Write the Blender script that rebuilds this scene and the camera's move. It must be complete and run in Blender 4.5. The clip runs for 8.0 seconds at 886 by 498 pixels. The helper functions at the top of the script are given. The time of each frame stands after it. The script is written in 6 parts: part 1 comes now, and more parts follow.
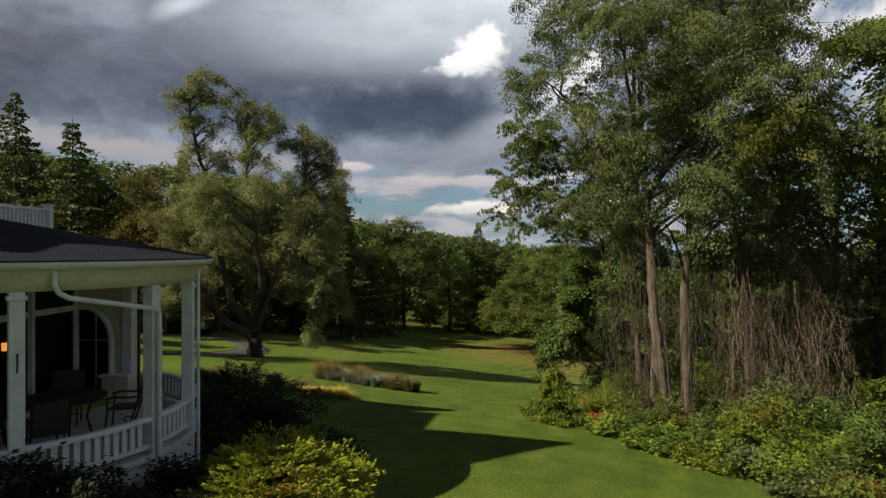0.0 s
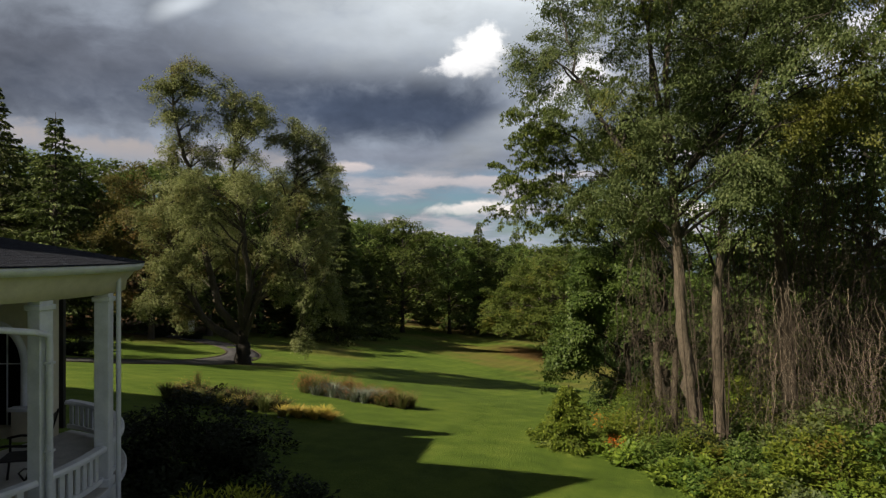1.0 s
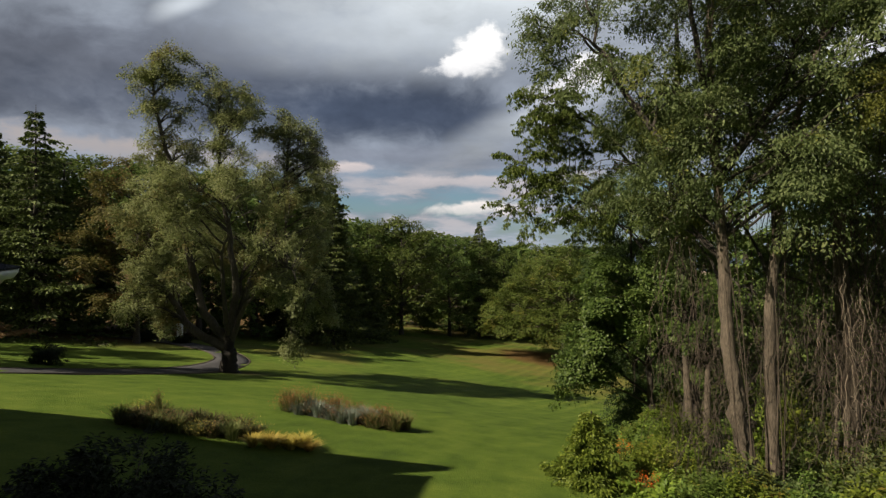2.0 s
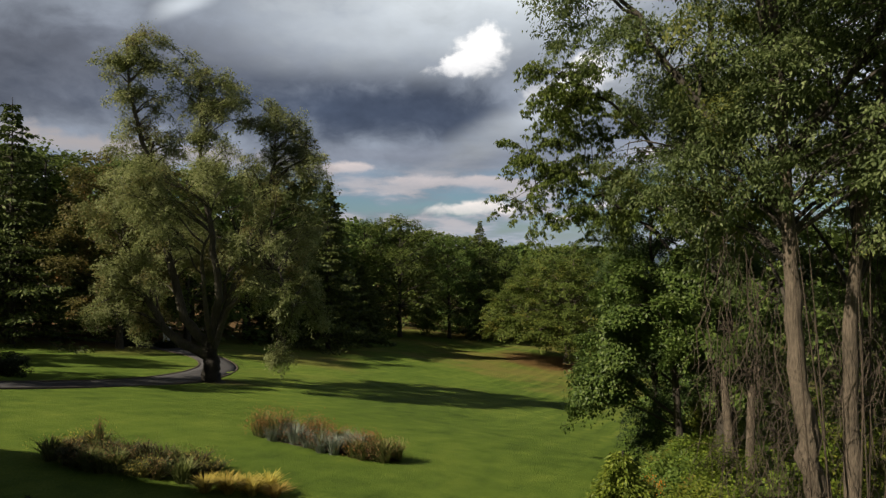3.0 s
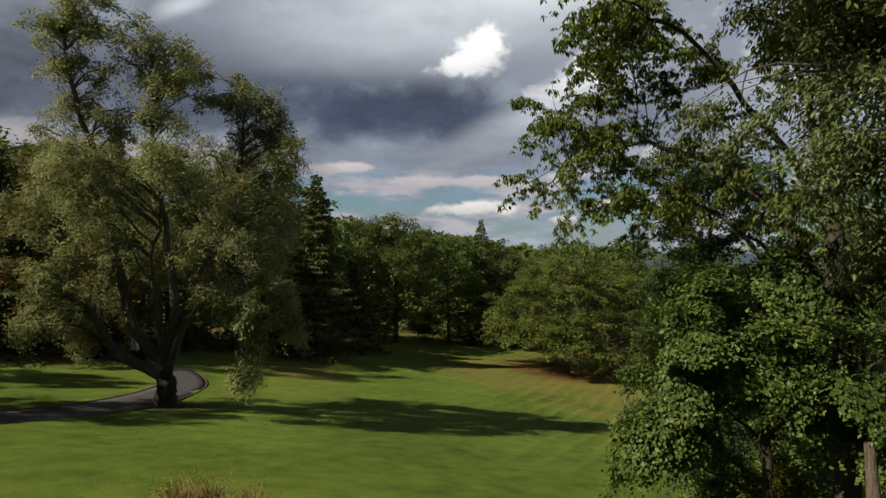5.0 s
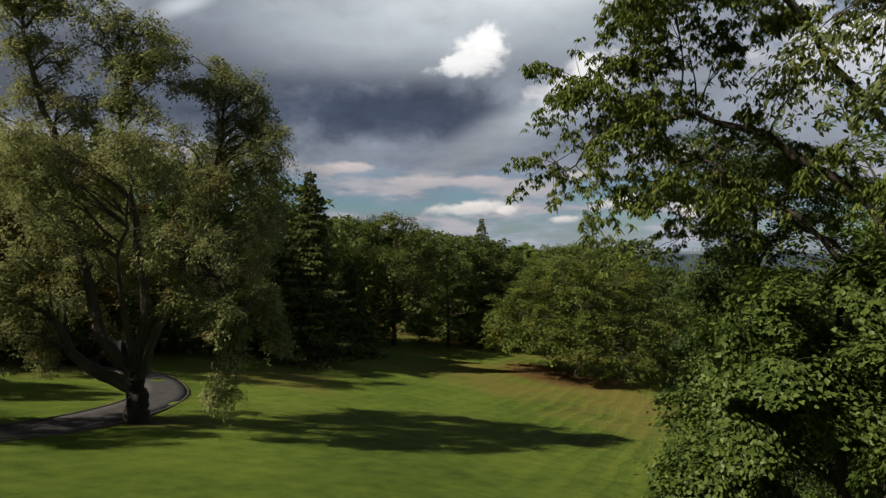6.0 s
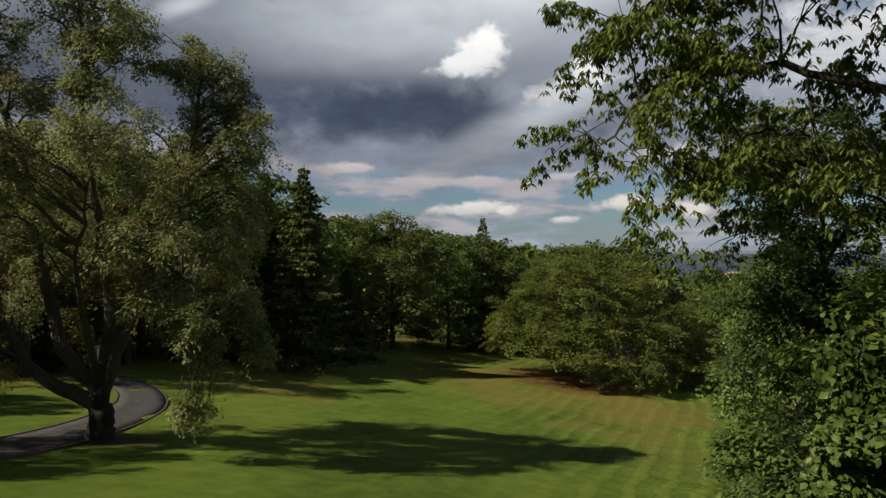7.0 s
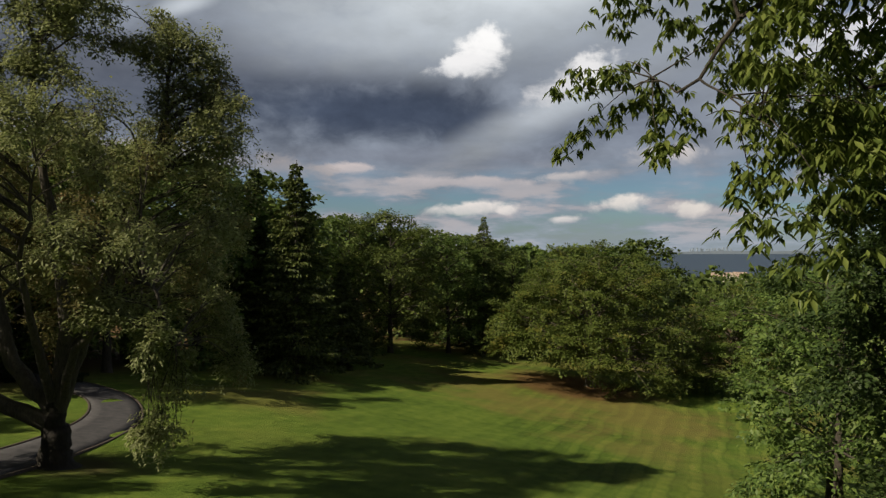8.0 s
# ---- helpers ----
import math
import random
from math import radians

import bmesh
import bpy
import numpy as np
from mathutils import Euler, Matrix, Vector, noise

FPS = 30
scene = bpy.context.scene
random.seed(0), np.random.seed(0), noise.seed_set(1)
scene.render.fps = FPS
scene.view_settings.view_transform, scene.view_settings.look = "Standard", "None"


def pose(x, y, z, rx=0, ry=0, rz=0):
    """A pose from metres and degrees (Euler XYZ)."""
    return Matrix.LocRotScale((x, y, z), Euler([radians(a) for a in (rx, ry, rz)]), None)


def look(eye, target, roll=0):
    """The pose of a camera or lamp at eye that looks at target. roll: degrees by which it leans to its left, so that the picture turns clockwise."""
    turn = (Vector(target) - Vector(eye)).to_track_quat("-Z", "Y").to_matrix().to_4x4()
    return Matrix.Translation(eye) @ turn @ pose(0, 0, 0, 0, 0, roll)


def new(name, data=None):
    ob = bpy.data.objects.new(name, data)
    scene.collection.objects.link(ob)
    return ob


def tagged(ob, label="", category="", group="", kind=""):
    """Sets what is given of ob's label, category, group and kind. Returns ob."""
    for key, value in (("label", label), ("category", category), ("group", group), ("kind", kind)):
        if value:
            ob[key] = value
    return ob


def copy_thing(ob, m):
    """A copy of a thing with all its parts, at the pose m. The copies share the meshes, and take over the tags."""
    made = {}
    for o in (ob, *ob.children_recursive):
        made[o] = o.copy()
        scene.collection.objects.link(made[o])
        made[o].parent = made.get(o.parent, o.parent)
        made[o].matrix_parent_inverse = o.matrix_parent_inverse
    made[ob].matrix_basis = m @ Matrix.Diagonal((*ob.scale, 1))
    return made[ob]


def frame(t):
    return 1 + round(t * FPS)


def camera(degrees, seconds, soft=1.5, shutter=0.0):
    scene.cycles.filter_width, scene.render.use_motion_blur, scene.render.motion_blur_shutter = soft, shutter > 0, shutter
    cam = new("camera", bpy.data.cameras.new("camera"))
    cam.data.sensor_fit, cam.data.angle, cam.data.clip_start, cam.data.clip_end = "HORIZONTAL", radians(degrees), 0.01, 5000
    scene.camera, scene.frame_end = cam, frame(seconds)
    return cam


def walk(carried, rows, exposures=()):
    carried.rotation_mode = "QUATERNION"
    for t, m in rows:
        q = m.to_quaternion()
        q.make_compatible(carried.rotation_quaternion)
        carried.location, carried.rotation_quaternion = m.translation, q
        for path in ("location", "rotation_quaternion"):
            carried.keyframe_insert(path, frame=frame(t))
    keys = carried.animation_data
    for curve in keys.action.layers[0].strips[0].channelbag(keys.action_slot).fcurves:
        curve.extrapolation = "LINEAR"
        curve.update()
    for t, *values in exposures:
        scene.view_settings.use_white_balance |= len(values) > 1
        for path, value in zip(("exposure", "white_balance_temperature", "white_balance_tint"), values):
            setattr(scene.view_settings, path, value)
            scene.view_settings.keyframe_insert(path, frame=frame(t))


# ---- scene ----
cam = camera(71.0, 8.0, soft=1.35)
METRES, EYE = 25.5, 5.0
ROWS = [
    (0.0, 0.0, 0.0, 0.0, 0.0, 0.04),
    (0.5, 0.0026, 0.0523, 0.0002, 0.0, 0.06),
    (1.0, 0.0040, 0.1094, 0.0013, 0.0, 0.07),
    (1.5, 0.0041, 0.169, 0.0016, 0.0, 0.07),
    (3.0, 0.0093, 0.3566, 0.0026, 0.03, 0.06),
    (3.5, 0.0107, 0.4197, 0.0023, 0.02, 0.07),
    (4.0, 0.0122, 0.4838, 0.0026, 0.02, 0.07),
    (4.5, 0.0139, 0.5481, 0.0030, 0.03, 0.07),
    (6.0, 0.0183, 0.7378, 0.0035, 0.03, 0.08),
    (6.5, 0.0206, 0.8029, 0.0025, 0.06, 0.1),
    (7.0, 0.0215, 0.8671, 0.0023, 0.07, 0.11),
    (7.5, 0.0215, 0.9318, 0.0025, 0.05, 0.1),
    (8.0, 0.0221, 0.9981, 0.0026, 0.04, 0.11),
]
walk(cam, [(t, pose(METRES * x, METRES * y, EYE + METRES * z, 90 + pitch, 0, yaw)) for t, x, y, z, yaw, pitch in ROWS],
     exposures=[(0.0, 0.48), (3.0, 0.46), (5.0, 0.38), (8.0, 0.22)])

# ---- world, sun ----
SUN_DIR = Vector((0.87, 0.49, -0.84)).normalized()      # the way the light travels
sun = new("sun", bpy.data.lights.new("sun", "SUN"))
sun.data.energy, sun.data.angle, sun.data.color = 5.0, radians(0.6), (1.0, 0.88, 0.66)
sun.matrix_basis = look((-60, -20, 70), Vector((-60, -20, 70)) + SUN_DIR)

world = bpy.data.worlds.new("sky")
world.use_nodes = True
scene.world = world


class Graph:
    """Small helper to write node trees."""

    def __init__(self, tree):
        self.t = tree
        self.t.nodes.clear()

    def n(self, kind, ins=None, **props):
        node = self.t.nodes.new(kind)
        for k, v in props.items():
            setattr(node, k, v)
        for k, v in (ins or {}).items():
            if isinstance(v, bpy.types.NodeSocket):
                self.t.links.new(v, node.inputs[k])
            else:
                node.inputs[k].default_value = v
        return node

    def math(self, op, a, b=0.0, c=0.0):
        return self.n("ShaderNodeMath", {0: a, 1: b, 2: c}, operation=op).outputs[0]

    def mix(self, f, a, b, blend="MIX"):
        return self.n("ShaderNodeMix", {0: f, 6: a, 7: b}, data_type="RGBA", blend_type=blend).outputs[2]

    def noise(self, vec, scale, detail=4.0, rough=0.55, w=None):
        ins = {"Vector": vec, "Scale": scale, "Detail": detail, "Roughness": rough}
        return self.n("ShaderNodeTexNoise", ins).outputs[0]

    def ramp(self, f, stops):
        node = self.n("ShaderNodeValToRGB", {0: f})
        els = node.color_ramp.elements
        while len(els) < len(stops):
            els.new(0.5)
        for e, (p, c) in zip(els, stops):
            e.position, e.color = p, (*c, 1)
        return node.outputs[0]

    def step(self, v, lo, hi):
        return self.n("ShaderNodeMapRange", {0: v, 1: lo, 2: hi}, interpolation_type="SMOOTHSTEP").outputs[0]


def build_sky():
    g = Graph(world.node_tree)
    way = g.n("ShaderNodeTexCoord").outputs["Generated"]
    sky = g.n("ShaderNodeTexSky", sky_type="NISHITA", sun_disc=False, sun_elevation=radians(41), sun_rotation=radians(241))
    blue = g.n("ShaderNodeVectorMath", {0: sky.outputs[0], 1: (0.044, 0.055, 0.064)}, operation="MULTIPLY").outputs[0]
    sep = g.n("ShaderNodeSeparateXYZ", {0: way})
    x, y, z = sep.outputs
    # the deck overhead and behind, seen in perspective: the higher, the coarser
    flat = g.math("ADD", g.math("MAXIMUM", z, 0.0), 0.16)
    deck = g.n("ShaderNodeCombineXYZ", {0: g.math("DIVIDE", x, flat), 1: g.math("DIVIDE", y, flat), 2: 0.3}).outputs[0]
    big = g.noise(deck, 1.0, 5, 0.48)
    fine = g.noise(deck, 3.2, 8, 0.56)
    stretched = g.n("ShaderNodeMapping", {"Vector": way, "Scale": (2.6, 2.6, 10.0)}).outputs[0]
    wisps = g.noise(stretched, 2.4, 8, 0.56)
    heap = g.n("ShaderNodeMapping", {"Vector": way, "Scale": (1.0, 1.0, 1.7)}).outputs[0]
    warp = g.n("ShaderNodeVectorMath", {0: g.n("ShaderNodeTexNoise", {"Vector": heap, "Scale": 5.0, "Detail": 4.0}).outputs["Color"], 1: (0.16, 0.16, 0.16), 2: heap}, operation="MULTIPLY_ADD").outputs[0]
    billow = g.noise(warp, 7.0, 10, 0.58)
    soft = g.noise(warp, 2.6, 5, 0.5)
    # bearings of the way ahead, for the cloud masses over the woods
    ahead = g.math("MAXIMUM", y, 0.05)
    u, v = g.math("DIVIDE", x, ahead), g.math("DIVIDE", z, ahead)
    ragged = g.math("ADD", g.math("MULTIPLY", g.math("SUBTRACT", billow, 0.5), 2.6), g.math("MULTIPLY", g.math("SUBTRACT", soft, 0.5), 2.0))

    crisp = g.math("ADD", g.math("MULTIPLY", g.math("SUBTRACT", g.noise(warp, 22.0, 10, 0.58), 0.5), 2.4), g.math("MULTIPLY", g.math("SUBTRACT", g.noise(way, 13.0, 6, 0.6), 0.5), 2.6))

    def mass(bu, bv, ru, rv, tilt=0.0, rough=1.0, lo=0.25, hi=1.25, edge=None):
        du = g.math("DIVIDE", g.math("SUBTRACT", u, bu), ru)
        dv = g.math("DIVIDE", g.math("SUBTRACT", g.math("MULTIPLY_ADD", u, -tilt, v), bv - tilt * bu), rv)
        far = g.math("SQRT", g.math("ADD", g.math("MULTIPLY", du, du), g.math("MULTIPLY", dv, dv)))
        return g.math("SUBTRACT", 1.0, g.step(g.math("MULTIPLY_ADD", ragged if edge is None else edge, rough, far), lo, hi)), dv

    # the top stops are kept dark so the unseen zenith gives less fill
    tone = g.ramp(z, [(0.0, (0.28, 0.31, 0.36)), (0.14, (0.25, 0.265, 0.31)), (0.30, (0.24, 0.25, 0.285)), (0.40, (0.26, 0.27, 0.30)), (0.52, (0.09, 0.095, 0.11)), (1.0, (0.05, 0.054, 0.065))])
    # broad dark bellies and the bright breaks between them
    for bu, bv, ru, rv, tilt, rough, amount, c in [
            (-0.50, 0.29, 0.46, 0.12, -0.05, 0.7, 0.9, (0.118, 0.122, 0.15)),
            (-0.16, 0.225, 0.42, 0.060, -0.05, 0.75, 1.0, (0.074, 0.088, 0.126)),
            (-0.02, 0.215, 0.27, 0.040, -0.06, 0.9, 0.8, (0.054, 0.067, 0.102)),
            (0.0, 0.375, 0.36, 0.080, 0.05, 0.7, 0.9, (0.56, 0.565, 0.585)),
            (0.10, 0.420, 0.30, 0.045, 0.05, 0.6, 0.9, (0.70, 0.70, 0.71)),
            (-0.42, 0.395, 0.060, 0.022, 0.3, 0.8, 0.8, (0.62, 0.62, 0.64)),
            (-0.05, 0.150, 0.30, 0.022, 0.0, 0.5, 0.7, (0.20, 0.205, 0.245)),
            (0.19, 0.235, 0.17, 0.042, 0.42, 0.7, 0.85, (0.48, 0.48, 0.50)),
            (0.34, 0.20, 0.10, 0.05, 0.0, 0.6, 0.6, (0.17, 0.18, 0.23)),
            (0.30, 0.32, 0.16, 0.06, 0.0, 0.6, 0.5, (0.33, 0.34, 0.38))]:
        m, _ = mass(bu, bv, ru, rv, tilt, rough, 0.1, 1.4)
        tone = g.mix(g.math("MULTIPLY", m, amount), tone, (*c, 1))
    lump = g.math("ADD", g.math("MULTIPLY_ADD", billow, 1.1, -0.12), g.math("ADD", g.math("MULTIPLY", fine, 0.6), g.math("MULTIPLY", soft, 0.6)))
    # sky to the sides and behind is dimmed to hold ambient light down
    lump = g.math("MULTIPLY", lump, g.math("MULTIPLY_ADD", g.step(y, 0.3, 0.8), 0.65, 0.35))
    tone = g.n("ShaderNodeVectorMath", {0: tone, "Scale": lump}, operation="SCALE").outputs[0]
    tone = g.n("ShaderNodeVectorMath", {0: tone, 1: (0.93, 1.0, 1.04)}, operation="MULTIPLY").outputs[0]
    # cover: full deck above, broken streaks low down
    low = g.math("SUBTRACT", 1.0, g.step(z, 0.085, 0.15))
    cover_low = g.step(g.math("ADD", wisps, g.math("MULTIPLY", g.math("SUBTRACT", fine, 0.5), 0.35)), 0.36, 0.60)
    east = g.math("MULTIPLY", g.step(x, 0.30, 0.62), g.step(z, 0.08, 0.24))
    cover_east = g.step(g.math("ADD", big, g.math("MULTIPLY", g.math("SUBTRACT", fine, 0.5), 0.3)), 0.40, 0.56)
    cover = g.math("MULTIPLY_ADD", low, g.math("SUBTRACT", cover_low, 1.0), 1.0)
    cover = g.math("MULTIPLY", cover, g.math("MULTIPLY_ADD", east, g.math("SUBTRACT", cover_east, 1.0), 1.0))
    # sunlit edges of the streaks
    lit = g.step(g.math("ADD", wisps, g.math("MULTIPLY", fine, 0.4)), 0.66, 0.84)
    tone = g.mix(g.math("MULTIPLY", lit, g.math("MULTIPLY", low, 0.65)), tone, (0.50, 0.45, 0.445, 1))
    tone = g.mix(g.math("MULTIPLY", east, 0.6), tone, (0.46, 0.48, 0.53, 1))
    colour = g.mix(cover, blue, tone)
    # cumulus heads in the sun: crisp tops, soft grey feet
    inner = g.noise(warp, 26.0, 6, 0.6)
    for bu, bv, ru, rv, tilt, c in [
            (0.056, 0.314, 0.046, 0.029, 0.35, (0.95, 0.94, 0.93)), (0.030, 0.298, 0.046, 0.016, 0.2, (0.90, 0.89, 0.89)), (0.072, 0.338, 0.022, 0.020, 0.0, (1.0, 0.99, 0.98)),
            (0.200, 0.270, 0.060, 0.026, 0.45, (0.74, 0.73, 0.74)), (0.245, 0.285, 0.045, 0.030, 0.2, (0.82, 0.81, 0.81)),
            (0.045, 0.067, 0.062, 0.010, 0.06, (0.80, 0.74, 0.70)), (0.100, 0.064, 0.014, 0.007, 0.0, (0.80, 0.74, 0.70)),
            (0.285, 0.076, 0.040, 0.012, 0.12, (0.82, 0.76, 0.70)), (0.192, 0.050, 0.028, 0.007, 0.1, (0.76, 0.71, 0.68)), (0.40, 0.066, 0.026, 0.012, 0.0, (0.78, 0.72, 0.66)),
            (0.365, 0.155, 0.055, 0.014, 0.0, (0.60, 0.56, 0.55)), (-0.145, 0.132, 0.038, 0.009, 0.0, (0.60, 0.53, 0.52)), (0.03, 0.110, 0.12, 0.008, 0.0, (0.50, 0.46, 0.47)), (0.19, 0.118, 0.05, 0.008, 0.1, (0.58, 0.53, 0.52)),
            (-0.50, 0.160, 0.24, 0.020, -0.10, (0.37, 0.34, 0.34)), (0.66, 0.33, 0.14, 0.07, 0.0, (0.70, 0.70, 0.72))]:
        m, dv = mass(bu, bv, ru, rv, tilt, 1.0, 0.45, 1.45, crisp)
        under = g.math("MULTIPLY_ADD", dv, 0.30, g.math("MULTIPLY_ADD", inner, 0.8, 0.40))
        m = g.math("MULTIPLY", m, g.n("ShaderNodeClamp", {0: under, 1: 0.12, 2: 1.0}).outputs[0])
        colour = g.mix(m, colour, (*c, 1))
    haze = g.math("SUBTRACT", 1.0, g.step(z, -0.01, 0.05))
    colour = g.mix(g.math("MULTIPLY", haze, 0.6), colour, (0.35, 0.40, 0.47, 1))
    bg = g.n("ShaderNodeBackground", {0: colour, 1: 0.85})
    g.n("ShaderNodeOutputWorld", {0: bg.outputs[0]})


build_sky()

# ---- materials ----


def material(name):
    m = bpy.data.materials.new(name)
    m.use_nodes = True
    return m, Graph(m.node_tree)


def finish(g, colour, rough=0.7, bump=None, depth=0.02, metal=0.0, spec=0.5):
    ins = {"Base Color": colour, "Roughness": rough, "Metallic": metal, "Specular IOR Level": spec}
    if bump is not None:
        ins["Normal"] = g.n("ShaderNodeBump", {"Height": bump, "Distance": depth, "Strength": 1.0}).outputs[0]
    sh = g.n("ShaderNodeBsdfPrincipled", ins).outputs[0]
    g.n("ShaderNodeOutputMaterial", {0: sh})


def leaf_material(name, dark, mid, light, rough=0.5, glow=0.35, autumn=None):
    m, g = material(name)
    geo = g.n("ShaderNodeNewGeometry")
    pos = geo.outputs["Position"]
    patch = g.noise(pos, 0.55, 3)
    f = g.math("ADD", g.math("MULTIPLY", geo.outputs["Random Per Island"], 0.6), g.math("MULTIPLY", patch, 0.55))
    f = g.math("SUBTRACT", f, 0.08)
    colour = g.ramp(f, [(0.1, dark), (0.5, mid), (0.9, light)])
    if autumn:
        g2 = g.step(g.math("ADD", g.noise(pos, 0.35, 2), g.math("MULTIPLY", geo.outputs["Random Per Island"], 0.12)), 0.64, 0.74)
        colour = g.mix(g.math("MULTIPLY", g2, 0.75), colour, (*autumn, 1))
    tint = g.n("ShaderNodeObjectInfo").outputs["Random"]
    colour = g.n("ShaderNodeHueSaturation", {"Color": colour, "Hue": g.math("MULTIPLY_ADD", tint, 0.03, 0.485), "Value": g.math("MULTIPLY_ADD", tint, 0.3, 0.85)}).outputs[0]
    a = g.n("ShaderNodeBsdfPrincipled", {"Base Color": colour, "Roughness": rough, "Specular IOR Level": 0.22}).outputs[0]
    warm = g.mix(0.5, colour, (0.06, 0.08, 0.018, 1), "ADD")
    b = g.n("ShaderNodeBsdfTranslucent", {0: g.mix(0.6, colour, warm)}).outputs[0]
    sh = g.n("ShaderNodeMixShader", {0: glow, 1: a, 2: b}).outputs[0]
    g.n("ShaderNodeOutputMaterial", {0: sh})
    return m


def bark_material(name, dark, light, scale=1.0):
    m, g = material(name)
    pos = g.n("ShaderNodeTexCoord").outputs["Object"]
    st = g.n("ShaderNodeMapping", {"Vector": pos, "Scale": (9 * scale, 9 * scale, 1.6 * scale)}).outputs[0]
    ridges = g.noise(st, 1.6, 6, 0.65)
    blot = g.noise(pos, 0.9, 4)
    f = g.math("ADD", g.math("MULTIPLY", ridges, 0.75), g.math("MULTIPLY", blot, 0.35))
    finish(g, g.ramp(f, [(0.36, dark), (0.66, light)]), 0.9, ridges, 0.05)
    return m


def plain_material(name, a, b, rough=0.6, scale=6.0, bump=0.004, metal=0.0, spec=0.5):
    m, g = material(name)
    pos = g.n("ShaderNodeTexCoord").outputs["Object"]
    wear = g.noise(pos, scale, 6, 0.65)
    grain = g.noise(pos, scale * 14, 3)
    colour = g.ramp(g.math("ADD", g.math("MULTIPLY", wear, 0.8), g.math("MULTIPLY", grain, 0.2)), [(0.33, a), (0.62, b)])
    finish(g, colour, g.math("MULTIPLY_ADD", wear, 0.25, rough - 0.12), grain, bump, metal, spec)
    return m


def lawn_material():
    m, g = material("lawn grass")
    pos = g.n("ShaderNodeNewGeometry").outputs["Position"]
    sep = g.n("ShaderNodeSeparateXYZ", {0: pos})
    x, y, _ = sep.outputs
    soft = g.noise(pos, 0.12, 4)
    mid = g.noise(pos, 0.9, 5, 0.6)
    st = g.n("ShaderNodeMapping", {"Vector": pos, "Scale": (9, 4, 6)}).outputs[0]
    fine = g.noise(st, 3.0, 6, 0.7)
    # mowing lanes, gently bent
    lane = g.math("ADD", g.math("MULTIPLY_ADD", soft, 3.0, x), g.math("MULTIPLY", y, -0.42))
    wave = g.math("SINE", g.math("MULTIPLY", lane, 3.3))
    track = g.step(g.math("SINE", g.math("MULTIPLY_ADD", lane, 6.6, 0.7)), 0.55, 0.95)
    stripe = g.math("MULTIPLY", g.math("SUBTRACT", wave, g.math("MULTIPLY", track, 1.1)), g.math("MULTIPLY_ADD", mid, 1.8, 0.05))
    f = g.math("ADD", g.math("MULTIPLY_ADD", fine, 0.62, -0.12), g.math("MULTIPLY_ADD", mid, 0.58, -0.055))
    f = g.math("ADD", f, g.math("MULTIPLY_ADD", soft, 0.45, -0.12))
    f = g.math("ADD", f, g.math("MULTIPLY", stripe, g.math("MULTIPLY_ADD", g.step(x, 2, 14), 0.075, 0.02)))
    colour = g.ramp(f, [(0.25, (0.038, 0.068, 0.012)), (0.5, (0.092, 0.146, 0.022)), (0.72, (0.158, 0.208, 0.036)), (0.9, (0.22, 0.225, 0.064))])
    # worn, straw-coloured patches down the slope
    dry = g.math("MULTIPLY", g.step(g.noise(pos, 0.07, 5, 0.65), 0.42, 0.62), g.step(y, 50, 85))
    colour = g.mix(g.math("MULTIPLY", dry, 0.62), colour, (0.19, 0.145, 0.05, 1))
    # leaf litter under the far trees
    bare = g.math("MULTIPLY", g.step(y, 118, 150), g.step(g.noise(pos, 0.2, 4), 0.35, 0.55))
    left = g.math("MULTIPLY", g.step(g.math("MULTIPLY", x, -1), 24, 34), g.step(y, 62, 72))
    colour = g.mix(g.math("MAXIMUM", bare, left), colour, (0.11, 0.07, 0.035, 1))
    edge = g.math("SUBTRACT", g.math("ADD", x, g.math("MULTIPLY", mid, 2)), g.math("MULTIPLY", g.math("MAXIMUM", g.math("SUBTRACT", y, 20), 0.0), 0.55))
    px, py = g.math("DIVIDE", g.math("SUBTRACT", x, 17), 10.0), g.math("DIVIDE", g.math("SUBTRACT", y, 106), 11.0)
    under = g.math("SQRT", g.math("ADD", g.math("MULTIPLY", px, px), g.math("MULTIPLY", py, py)))
    under = g.math("SUBTRACT", 1.0, g.step(g.math("ADD", under, g.math("MULTIPLY", mid, 0.5)), 0.8, 1.4))
    colour = g.mix(g.math("MULTIPLY", under, 0.9), colour, (0.13, 0.072, 0.032, 1))
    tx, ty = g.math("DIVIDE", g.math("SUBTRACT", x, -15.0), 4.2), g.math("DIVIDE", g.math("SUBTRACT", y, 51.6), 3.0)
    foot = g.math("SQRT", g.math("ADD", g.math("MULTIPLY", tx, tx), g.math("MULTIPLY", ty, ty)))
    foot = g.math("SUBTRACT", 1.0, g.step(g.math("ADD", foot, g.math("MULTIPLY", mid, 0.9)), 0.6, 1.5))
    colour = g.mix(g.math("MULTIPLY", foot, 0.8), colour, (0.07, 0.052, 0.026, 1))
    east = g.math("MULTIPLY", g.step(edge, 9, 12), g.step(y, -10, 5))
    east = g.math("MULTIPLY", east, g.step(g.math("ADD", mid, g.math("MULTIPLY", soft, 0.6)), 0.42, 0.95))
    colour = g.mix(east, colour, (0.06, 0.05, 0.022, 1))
    finish(g, colour, 0.9, fine, 0.06, spec=0.1)
    return m


